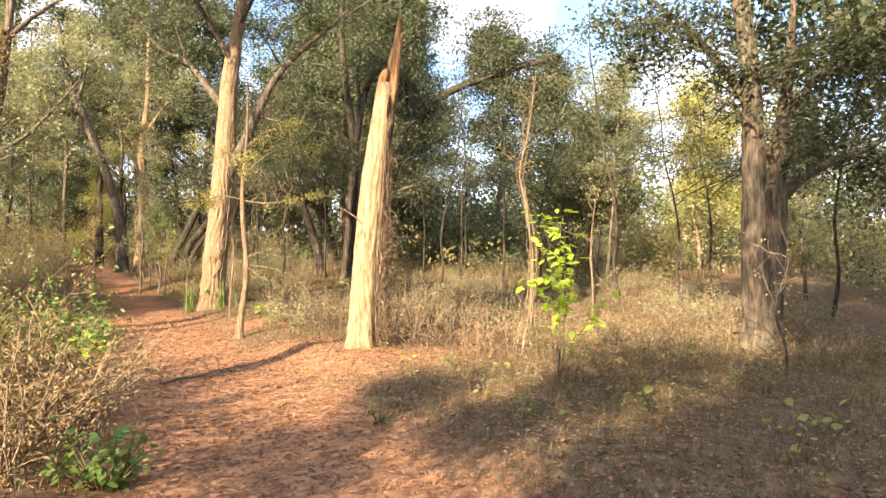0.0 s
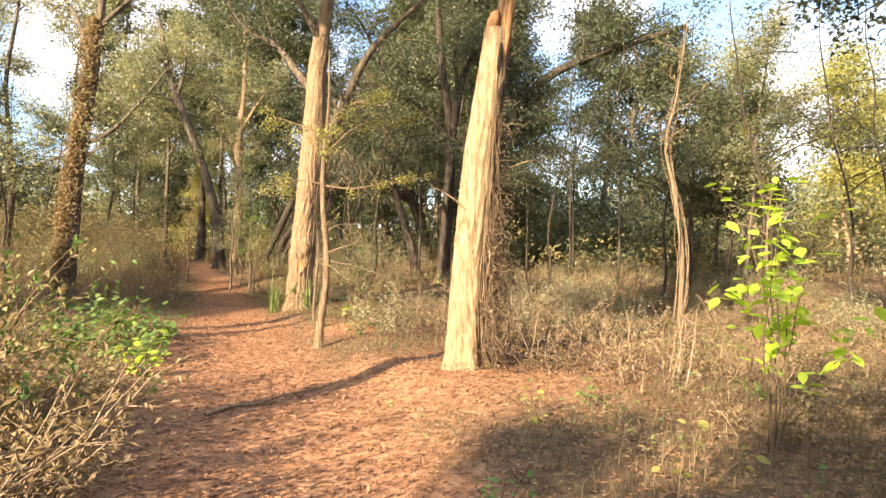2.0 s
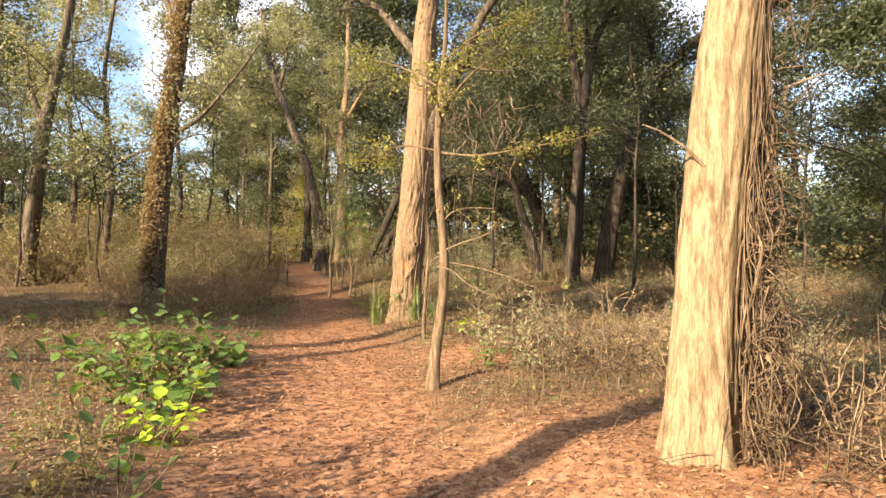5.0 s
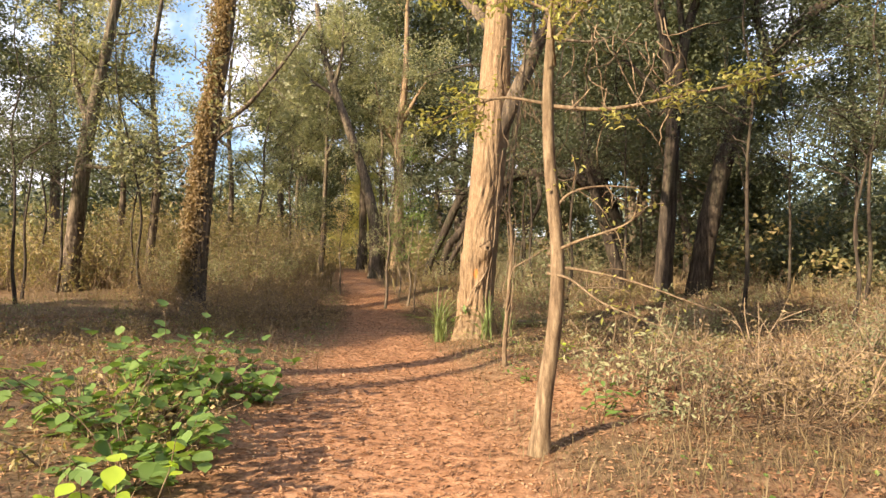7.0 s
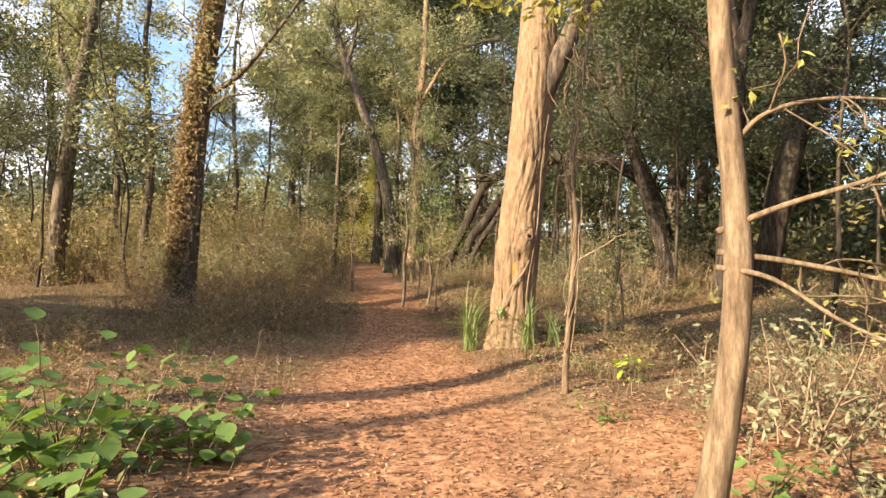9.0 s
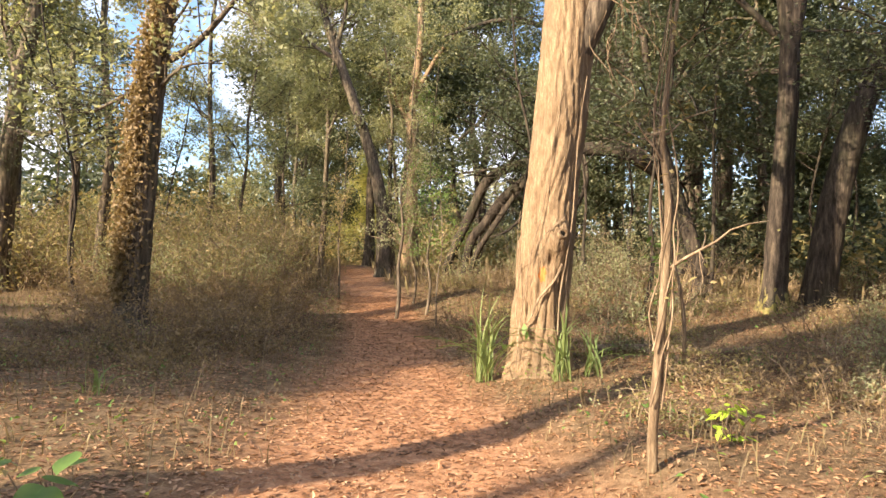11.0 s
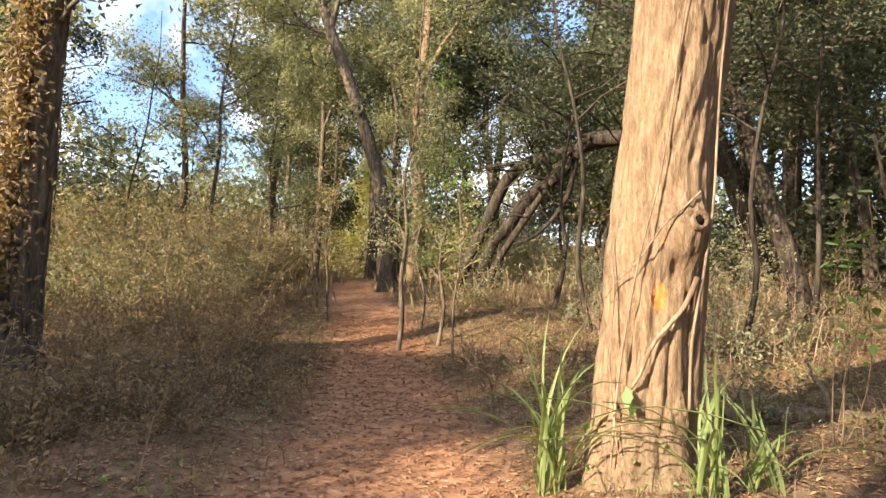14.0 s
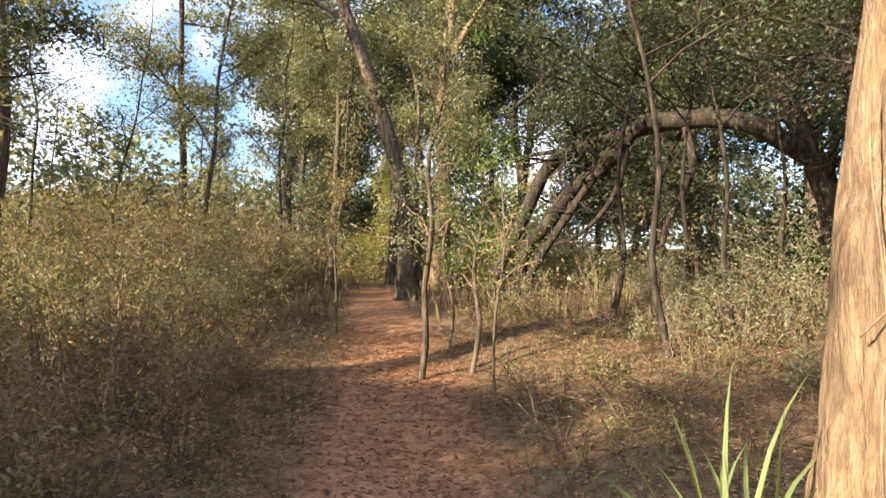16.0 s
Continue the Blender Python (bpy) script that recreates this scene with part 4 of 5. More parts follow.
def drooping_oak(x, y):
    """The old oak whose limbs arch over and come down to the ground."""
    rng = np.random.default_rng(41)
    ob = thing("drooping_oak", x, y, "sprawling dark oak, its heavy limbs arching to the ground", "tree")
    g, tips = Geo(), []
    for pts, r0, r1 in (([(7.6, -0.6, -0.2), (7.4, -0.6, 1.6), (6.9, -0.8, 3.2), (6.2, -0.8, 5.0), (5.2, -0.6, 8.0)], 0.40, 0.14),
                        ([(7.0, -0.8, 3.0), (5.6, -1.2, 3.9), (4.0, -1.5, 4.0), (3.4, -1.6, 3.9), (2.7, -1.6, 3.1), (1.9, -1.6, 2.5), (1.3, -1.6, 1.7), (0.75, -1.6, 1.0), (0.55, -1.6, -0.3)], 0.24, 0.17),
                        ([(5.0, -1.3, 4.1), (3.6, -1.5, 3.9), (2.7, -1.7, 3.6), (1.95, -1.7, 3.45), (1.3, -1.7, 3.0), (0.7, -1.7, 1.8), (0.1, -1.7, 0.6), (-0.2, -1.7, -0.3)], 0.2, 0.15),
                        ([(2.3, -1.7, 3.5), (1.0, -1.8, 3.4), (-0.7, -1.9, 3.2)], 0.07, 0.02),
                        ([(1.6, -1.7, 3.3), (2.25, -1.8, 3.75), (2.4, -1.8, 4.2), (2.2, -1.8, 4.9)], 0.08, 0.03),
                        ([(0.3, -1.7, 4.5), (1.05, -1.7, 5.05), (1.4, -1.7, 5.4), (2.7, -1.6, 5.95), (4.4, -1.3, 6.4), (5.8, -0.7, 6.6)], 0.05, 0.13),
                        ([(2.5, -1.6, 2.9), (1.7, -1.9, 1.6), (1.1, -2.0, 0.6), (0.9, -2.0, -0.2)], 0.10, 0.09),
                        ([(3.2, -1.6, 3.6), (3.0, -1.9, 2.4), (2.3, -2.0, 1.5), (1.6, -2.0, 1.2)], 0.09, 0.03),
                        ([(4.4, -1.4, 4.0), (4.6, -1.8, 2.8), (4.1, -2.0, 1.6), (3.9, -2.0, 0.2)], 0.10, 0.06),
                        ([(6.4, -0.8, 4.6), (7.8, -1.2, 5.8), (9.6, -1.2, 6.0), (11, -1.2, 5.6)], 0.18, 0.05),
                        ([(5.6, -0.7, 6.8), (3.6, -1.0, 8.0), (1.6, -1.2, 8.6), (-0.6, -1.0, 8.4)], 0.15, 0.04)):
        line = curve_through(pts, 40)
        rad = np.linspace(r0, r1, 40)
        g.tube(line, rad, 14, knotty(rng, 0.09, 6, 0.0))
        branch_out(rng, g, line, rad, tips, 12, 0.15, 1.7, -0.01, 0.15, 0.25, 5, 3)
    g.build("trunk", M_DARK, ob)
    foliage(rng, [t for t in tips if t[2] > 3.2], 26, 0.24, 0.12).build("crown", M_LEAF_OAK, ob, smooth=False)
    return ob


drooping_oak(-13.2, 32.6)


# ---- the wood around ----
rng = np.random.default_rng(77)
WOOD = [
    forest_tree(101, "evergreen_oak", 11, 0.20, (0.6, 0.2), 0.3, 3.6, M_OAK, M_LEAF_OAK, 0.14, 26, 11, "dark evergreen oak with a dense crown", 0.24),
    forest_tree(102, "evergreen_oak", 9, 0.14, (-0.8, 0.3), 0.2, 3.1, M_OAK, M_LEAF_OAK, 0.13, 26, 11, "dark evergreen oak branching low", 0.24),
    forest_tree(103, "olive_leaved_tree", 12, 0.15, (0.5, -0.6), 0.35, 3.2, M_OAK, M_LEAF_OLIVE, 0.11, 16, 9, "tall thin tree with sunlit olive leaves", 0.2),
    forest_tree(104, "olive_leaved_tree", 8, 0.07, (0.4, 0.5), 0.25, 2.4, M_OAK, M_LEAF_OLIVE, 0.10, 15, 8, "slim tree with airy olive leaves", 0.19),
    forest_tree(105, "bare_tree", 8, 0.05, (0.9, -0.4), 0.35, 2.0, M_DARK, M_LEAF_OAK, 0.07, 9, 6, "slim grey-brown tree, nearly bare of leaves", 0.25),
    forest_tree(106, "evergreen_oak", 6.5, 0.08, (0.3, 0.1), 0.12, 2.1, M_OAK, M_LEAF_OAK, 0.11, 30, 10, "small evergreen tree leafy to the ground", 0.24),
    forest_tree(107, "tall_tree", 16, 0.31, (0.4, 0.3), 0.74, 2.6, M_OAK, M_LEAF_OAK, 0.16, 30, 9, "tall straight tree with a high crown", 0.42),
    forest_tree(108, "golden_tree", 9, 0.10, (0.3, 0.3), 0.12, 2.8, M_TWIG, M_LEAF_GOLD, 0.15, 18, 10, "sunlit tree with yellow-green leaves beyond the clearing", 0.42),
]
SPOTS = [
    [(-6.0, 37), (-4.5, 34.5), (-5.5, 40), (-2.8, 39), (-9.5, 46), (-9.5, 52), (12, 16), (-20, 52), (-3, 44), (4, 48), (-19.5, 41), (-16.5, 43), (-24.5, 45), (-28.5, 41)],
    [(-3.4, 31.5), (-9.5, 40), (-3.5, 36), (10.5, 12), (-13, 51), (-5, 46), (-30, 47), (-18.5, 45), (6.5, 44)],
    [(-23.2, 24.5), (-21.5, 28.5), (-19.6, 39), (-23.5, 36), (-27.5, 43), (-22, 43), (-19.8, 22.8), (-17.5, 37.5), (-24, 38), (-27, 41.5), (-20.5, 34)],
    # the last of these is unseen, added to shade the trail
    [(-18.2, 26.2), (-20.6, 31.5), (5.8, 22.4), (6.6, 28.5), (-28, 35), (12, 21), (14, 26), (-14.2, 9.5)],
    [(-7.6, 26.5), (-8.3, 24.6), (-2.0, 23), (-0.8, 25.8), (1.0, 27), (-9.6, 27), (-5.0, 31), (3.0, 20.8), (4.2, 22.5), (5.4, 19), (6.5, 17), (8.0, 18.5), (-19, 21.4), (-22, 24.8), (-17.4, 20.6), (2.2, 24), (-0.2, 21.6), (9.5, 15.5), (-21, 26), (-19.5, 18.5), (-22.5, 19.5), (-24, 22.5), (-20.5, 20.2), (-26, 20), (-18, 17.4), (-24.6, 18), (-6.2, 24.0), (-5.0, 26.8), (-6.8, 28.6), (-3.0, 28.2), (-1.4, 31), (-8.6, 28.2), (0.6, 24.6)],
    [(5.9, 24.6), (5.2, 26.2), (-1.4, 34.5), (-9.0, 38), (-10.6, 41.0), (-21.5, 35.5), (-2.2, 36), (-13.2, 43), (-12.0, 41)],
    # tall trees out of view, added for trunk shadows and shade over the trail
    [(-7.4, 0.6), (-11.3, 6.8), (-12.5, -10), (-17, -6)],
    [(12.5, 31), (14.5, 34), (10.0, 36), (18, 32), (-31, 56), (-28, 51)],
]
for model, spots in zip(WOOD, SPOTS):
    tall = model in WOOD[:2]
    planted(model, spots, rng, 1.1 if tall else 0.9, 1.5 if tall else 1.15)

# trees added behind and beside the walk, mostly unseen, to throw the long shadows
for k, x, y, s in ((1, -1.2, -8.4, 1.3), (0, 4.0, -10.0, 1.0), (1, -33.5, 24, 1.2), (1, -37, 19, 1.3), (0, -33, 29, 1.2), (5, -14.7, 10.3, 0.75), (5, -15.7, 10.9, 0.85), (5, -16.9, 11.6, 0.8), (5, -18.2, 12.4, 0.62), (5, -19.8, 13.3, 0.6), (5, -16.9, 8.8, 0.9),
                   (5, -4.3, -2.3, 0.66), (5, -2.8, -3.1, 0.7), (5, -1.3, -3.8, 0.72), (5, 0.2, -4.6, 0.75), (5, 1.9, -5.2, 0.8), (1, 0.4, -7.2, 0.75), (0, -1.7, -5.9, 0.75), (0, 7.5, -6.0, 1.0), (0, 14, 4, 1.1),
                   (4, -14.9, 7.6, 1.1), (4, -16.0, 6.6, 1.2)):
    copy_thing(WOOD[k], pose(x, y, lz(x, y) - 0.05, 0, 0, rng.uniform(0, 360)) @ Matrix.Scale(s, 4))


def far_woods():
    """The wall of trees in the distance all round."""
    r = np.random.default_rng(9)
    trunks, lv, gold = Geo(), Geo(), Geo()
    for _ in range(600):
        a = r.uniform(0, 6.28)
        d = r.uniform(46, 82)
        x, y = -6 + d * math.sin(a), 18 + d * math.cos(a)
        h = r.uniform(6, 13)
        z = lz(x, y)
        trunks.tube(wander(r, (x, y, z - 0.2), (0, 0, 1), h, 5, 0.06), np.linspace(r.uniform(0.06, 0.16), 0.03, 6), 4)
        c = r.normal(size=(12, 3)) * np.array([2.0, 2.0, h * 0.27]) + np.array([x, y, z + h * r.uniform(0.3, 0.6)])
        pts = np.repeat(c, 38, axis=0) + r.normal(size=(456, 3)) * np.array([0.8, 0.8, 0.5])
        pts = pts[pts[:, 2] > z + 0.1]
        (gold if r.uniform() < 0.4 else lv).leaflets(r, pts, 0.56, 0.42, 0.2, 0.3)
    ob = tagged(new("far_woods"), "distant wall of mixed green and olive woodland", "trees", kind="stuff")
    trunks.build("trunks", M_OAK, ob)
    lv.build("crowns", M_LEAF_OAK, ob, smooth=False)
    gold.build("sunlit_crowns", M_LEAF_OLIVE, ob, smooth=False)


far_woods()


def deep_undergrowth():
    """Bushes that close the view between the trunks."""
    r = np.random.default_rng(19)
    for name, mat, count, lo, hi in (("undergrowth", M_LEAF_MIX, 480, 1.2, 3.6), ("evergreen_undergrowth", M_LEAF_OAK, 260, 1.5, 4.2), ("olive_undergrowth", M_LEAF_OLIVE, 260, 1.5, 4.5)):
        g = Geo()
        made = 0
        while made < count:
            x, y = r.uniform(-62, 40), r.uniform(8, 62)
            if name == "evergreen_undergrowth" and made % 2:
                x, y = r.uniform(-8, 6), r.uniform(29, 42)
            if y < 27 and -27 < x < 14:
                continue
            if (abs(trail_offset(x, y)[0]) < 3.5 and y < 46) or (abs(x + 10) < 6 and y < 34):
                continue
            made += 1
            h = r.uniform(lo, hi)
            c = r.normal(size=(8, 3)) * np.array([0.9, 0.9, h * 0.28]) + np.array([x, y, lz(x, y) + h * 0.45])
            p = np.repeat(c, 46, axis=0) + r.normal(size=(368, 3)) * np.array([0.33, 0.33, 0.22])
            g.leaflets(r, p, 0.17, 0.12, 0.2, 0.3)
        tagged(g.build(name, mat, smooth=False), "dense far undergrowth of small leaves", "bushes", kind="stuff")


deep_undergrowth()


# ---- brush ----
def brush(seed, name, height, spread, stems, leaf_mat, leaf_size, leaves_per, label, stem_mat=None, group="brush", arch=0.0):
    r = np.random.default_rng(seed)
    ob = tagged(new(name), label, "bush", group)
    g, at = Geo(), []
    for _ in range(stems):
        a, d = r.uniform(0, 6.28), spread * math.sqrt(r.uniform()) * 0.7
        h = height * r.uniform(0.45, 1.1)
        b = wander(r, (d * math.cos(a), d * math.sin(a), -0.05), (0.35 * math.cos(a) + r.normal() * 0.2, 0.35 * math.sin(a) + r.normal() * 0.2, 1), h, 5, 0.15, -arch)
        g.tube(b, np.linspace(r.uniform(0.006, 0.014), 0.003, 6), 3, cap=False)
        at.extend(b[3:])
        for _ in range(4):
            q = r.integers(1, 5)
            c = wander(r, b[q], (r.normal(), r.normal(), 0.5), h * r.uniform(0.15, 0.4), 2, 0.3, -arch)
            g.tube(c, np.linspace(0.006, 0.0025, 3), 3, cap=False)
            at.extend(c[1:])
    tagged(g.build("stem_tangle", stem_mat or M_TWIG, ob), kind="stuff")
    if leaves_per:
        at = np.repeat(np.asarray(at), leaves_per, axis=0)
        lv = Geo()
        lv.leaves(r, at + r.normal(size=at.shape) * leaf_size * 0.9, leaf_size, leaf_size * 0.5, 0.3, 0.2)
        tagged(lv.build("foliage", leaf_mat, ob, smooth=False), kind="stuff")
    return ob


BRUSH = [
    brush(201, "thicket", 1.9, 0.8, 14, M_LEAF_MIX, 0.08, 4, "tall thicket of thin stems with small tan and olive leaves"),
    brush(202, "thicket", 1.5, 0.75, 15, M_LEAF_TAN, 0.07, 3, "dry tan thicket of thin stems"),
    brush(203, "low_brush", 0.65, 0.7, 14, M_LEAF_TAN, 0.052, 4, "low tangled dry brush on the ground", arch=0.14),
    brush(204, "low_brush", 0.5, 0.65, 13, M_LEAF_MIX, 0.055, 4, "low brush with small olive leaves", arch=0.12),
    brush(205, "green_shrub", 0.9, 0.5, 12, M_LEAF_OLIVE, 0.06, 4, "small shrub with olive-green leaves"),
    brush(206, "bare_brush", 0.9, 0.75, 18, M_LEAF_TAN, 0.055, 1, "grey-brown bare brush and dead stalks", arch=0.06),
    brush(207, "dense_thicket", 1.7, 0.7, 32, M_LEAF_MIX, 0.06, 5, "dense sunlit thicket of tan stems and small leaves", arch=0.03),
    brush(208, "dense_thicket", 1.1, 0.7, 34, M_LEAF_TAN, 0.055, 4, "dense dry thicket of reddish-brown stems beside the trail", arch=0.05),
    brush(209, "tall_thicket", 3.0, 0.9, 13, M_LEAF_MIX, 0.07, 8, "tall airy thicket with sunlit tan leaves"),
    brush(211, "dead_tangle", 1.15, 0.9, 46, M_LEAF_TAN, 0.05, 0, "tangle of bare arching dead branches", stem_mat=M_VINE, arch=0.3),
    brush(212, "leafy_thicket", 1.9, 0.6, 16, M_LEAF_GREEN, 0.075, 5, "tall shrub with lance-shaped green leaves and dead stems", arch=0.06),
    brush(210, "tall_thicket", 2.5, 0.9, 13, M_LEAF_OLIVE, 0.07, 8, "tall airy thicket with olive leaves"),
]


def scatter(r, count, xlo, xhi, ylo, yhi, keep):
    x, y = r.uniform(xlo, xhi, count), r.uniform(ylo, yhi, count)
    ok = keep(x, y, trail_offset(x, y))
    return list(zip(x[ok], y[ok]))


def open_floor(x, y, d):
    """The bare stretch beside the dead trunk and the sapling."""
    return (d > 0) & (d < 4.2) & (y < 13)


PLOTS = [
    (0, scatter(rng, 125, -28, -8, 19, 42, lambda x, y, d: (d < -3.0) & (y > 20.5)), 0.8, 1.4),
    (1, scatter(rng, 140, -28, -8, 16, 40, lambda x, y, d: (d < -2.8) & (y > 19)), 0.8, 1.2),
    (2, scatter(rng, 115, -18, 8, 7, 30, lambda x, y, d: (np.abs(d) > np.where(y > 17, 1.6, 2.2)) & ~open_floor(x, y, d) & ((y > 17) | (d > 0) | (d < -3.4))), 0.7, 1.2),
    (3, scatter(rng, 115, -16, 8, 8, 32, lambda x, y, d: (np.abs(d) > np.where(y > 17, 1.6, 2.2)) & ~open_floor(x, y, d) & ((y > 15) | (d > 0))), 0.7, 1.2),
    (4, scatter(rng, 90, -12, 9, 11, 32, lambda x, y, d: (d > 2.4) & (y > 13)), 0.7, 1.3),
    (5, scatter(rng, 110, -16, 9, 6, 30, lambda x, y, d: (np.abs(d) > 2.3) & ~open_floor(x, y, d) & ((y > 16) | (d > 0)) & ((x < 3) | (y > 9))), 0.6, 1.2),
    (6, [(-3.95, 5.2), (-4.5, 5.7), (-5.4, 6.2), (-3.9, 4.7), (-4.8, 5.3), (-5.8, 6.1)], 0.72, 0.9),
    (7, [(-3.2, 4.8), (-3.5, 5.4), (-4.3, 6.3), (-3.05, 4.2), (-12.0, 19.8), (-12.8, 21.2), (-11.2, 18.4), (-13.4, 20.2), (-14.4, 22.4), (-11.9, 17.6)], 0.8, 1.1),
    (8, scatter(rng, 130, -26, -10, 21, 40, lambda x, y, d: (d < -2.6) & (d > -10)), 0.75, 1.2),
    (11, scatter(rng, 110, -26, 0, 21, 40, lambda x, y, d: ((d < -3) & (d > -12)) | ((d > 3.5) & (y > 24) & (d < 9) & (y < 30))), 0.7, 1.1),
]
PLOTS[3][1].extend([(-5.0, 8.2), (-5.6, 8.8), (-6.6, 10.6), (-7.4, 11.2), (-7.8, 12.2)])
PLOTS.append((9, [(-2.4, 13.2), (-1.6, 12.8), (-1.4, 13.9), (-0.4, 12.9), (-2.9, 14.9), (-3.3, 15.9), (-0.6, 14.4), (0.0, 10.5), (-0.6, 9.95), (1.3, 9.9), (2.2, 9.3),
    (-11.2, 17.4), (-11.8, 18.6), (-12.6, 17.8), (-11.4, 19.6), (-12.2, 20.4), (-13.0, 19.0), (-13.6, 18.0), (-10.9, 18.6), (-11.8, 21.4), (-9.2, 22.4), (-8.6, 21.4), (-8.0, 22.8), (-7.6, 21.6), (-4.4, 19.8), (-4.0, 18.6), (-5.0, 20.8), (-3.4, 17.4)], 0.5, 0.9))
PLOTS.append((10, [(-4.9, 6.4), (-5.4, 6.2), (-4.3, 5.9)], 0.8, 1.0))
PLOTS[5][1].extend([(-2.0, 13.6), (-0.5, 12.2), (-1.6, 14.6), (0.9, 11.9), (-2.4, 15.9), (-0.7, 10.6), (-0.2, 10.1), (2.0, 9.8), (2.6, 8.9), (0.9, 9.4)])
PLOTS[2][1].extend([(-1.9, 14.2), (0.6, 10.9), (1.6, 10.4), (1.5, 7.4), (2.2, 7.6), (1.9, 6.5), (3.1, 6.9), (3.0, 8.2), (-10.6, 18.2), (-10.9, 19.4), (-11.4, 20.4), (-11.0, 17.0), (-10.3, 16.4), (-12.4, 18.8), (-12.0, 16.2)])
for k, spots, lo, hi in PLOTS:
    planted(BRUSH[k], spots, rng, lo, hi)
for x, y, turn, size in ((-5.0, 5.5, 40, 0.78), (-5.7, 6.1, 160, 0.8), (-4.6, 4.9, 250, 0.65)):
    grown = copy_thing(BRUSH[8], pose(x, y, lz(x, y) - 0.05, 0, 0, turn))
    grown.scale = (size, size, size)


def leafy_plant(seed, name, x, y, height, spread, stems, mat, size, per, label, shape=0.8, tall_from=0.3):
    """A plant whose single leaves can be told apart: each leaf is a piece of its own."""
    r = np.random.default_rng(seed)
    ob = thing(name, x, y, label, "plant")
    spots = []
    for _ in range(stems):
        a = r.uniform(0, 6.28)
        b = wander(r, (0.1 * spread * math.cos(a), 0.1 * spread * math.sin(a), -0.03), (spread * r.uniform(0.2, 1) * math.cos(a), spread * r.uniform(0.2, 1) * math.sin(a), height), height * r.uniform(0.6, 1.1), 8, 0.12)
        g = Geo()
        g.tube(b, np.linspace(0.007, 0.002, 9), 5)
        stem = g.build("stem", M_SAP, ob)
        for _ in range(per):
            q = r.integers(int(8 * tall_from), 9)
            spots.append((stem, b[q] + r.normal(size=3) * size * 0.5))
    lf = Geo()
    n = 9
    edge = [(0, 0, 0)] + [(shape * 0.5 * math.sin(math.pi * f ** 0.8), f, -0.10 * f * f) for f in np.linspace(0.12, 0.9, n)] + [(0, 1, -0.14)] + [(-shape * 0.5 * math.sin(math.pi * f ** 0.8), f, -0.10 * f * f) for f in np.linspace(0.9, 0.12, n)]
    rib = [(0, f, -0.05 - 0.10 * f * f) for f in np.linspace(0.12, 0.9, n)]
    v = np.array(edge + rib)
    m = len(edge)
    t, q4 = [(0, 1, m), (0, m, m - 1), (n, n + 1, m + n - 1), (n + 1, n + 2, m + n - 1)], []
    for i in range(n - 1):
        q4.append((1 + i, 2 + i, m + i + 1, m + i))
        q4.append((m - 1 - i, m + i, m + i + 1, m - 2 - i))
    lf.add(v, q4, t)
    me = lf.mesh("leaf", mat)
    for stem, p in spots:
        o = new("leaf", me)
        o.parent = stem
        s = size * r.uniform(0.6, 1.25)
        o.matrix_local = pose(*p, r.uniform(-45, 20), r.uniform(-25, 25), r.uniform(0, 360)) @ Matrix.Scale(s, 4)
    return ob


leafy_plant(301, "lime_sapling", 1.25, 7.0, 1.8, 0.17, 8, M_LEAF_LIME, 0.125, 26, "sunlit bush with large bright lime-green leaves", 0.55, 0.5)
leafy_plant(302, "green_seedling", -2.2, 4.2, 0.55, 0.5, 22, M_LEAF_GREEN, 0.075, 13, "low bright green leafy plant", 0.6, 0.2)
for seed, x, y, h in ((303, -7.0, 11.5, 0.95), (311, -6.4, 10.8, 0.75), (312, -7.7, 11.9, 0.8), (313, -6.0, 10.2, 0.6), (314, -7.0, 12.5, 0.6), (315, -6.9, 10.7, 0.85)):
    leafy_plant(seed, "broadleaf_shrub", x, y, h, 1.0, 13, M_LEAF_GREEN, 0.115, 10, "spreading shrub with round pale green leaves", 0.9)
leafy_plant(305, "lime_seedling", -5.2, 9.4, 0.6, 0.5, 7, M_LEAF_LIME, 0.10, 9, "seedling with round lime-green leaves", 0.95)
for seed, x, y in ((316, 2.4, 4.3), (317, 3.2, 5.2), (318, 1.9, 5.6), (319, 2.9, 3.9), (320, 0.6, 6.2), (321, -0.3, 7.6)):
    leafy_plant(seed, "yellowing_seedling", x, y, 0.45, 0.5, 4, M_LEAF_GOLD, 0.075, 4, "small thin seedling with a few yellow leaves", 0.8)
for seed, x, y in ((322, 0.9, 5.4), (323, 0.2, 8.3), (324, 1.8, 8.8), (325, 3.4, 7.0), (326, -0.6, 6.0), (327, -4.6, 14.6)):
    leafy_plant(seed, "green_seedling", x, y, 0.3, 0.5, 6, M_LEAF_GREEN, 0.06, 8, "low green leafy seedling in dry grass", 0.6)
leafy_plant(306, "green_seedling", -3.55, 13.1, 0.4, 0.3, 5, M_LEAF_GREEN, 0.10, 8, "small green leafy seedling beside the sapling", 0.5)
leafy_plant(307, "green_seedling", -4.7, 16.6, 0.45, 0.35, 5, M_LEAF_LIME, 0.10, 8, "small lime-green seedling on leaf litter", 0.5)
leafy_plant(308, "green_seedling", -5.6, 19.9, 2.2, 0.5, 5, M_LEAF_GREEN, 0.11, 12, "slender young tree with fresh green leaves", 0.5, 0.6)
leafy_plant(309, "green_seedling", -4.3, 8.0, 0.9, 0.5, 6, M_LEAF_GREEN, 0.09, 9, "green leafy plant beside the trail", 0.7)


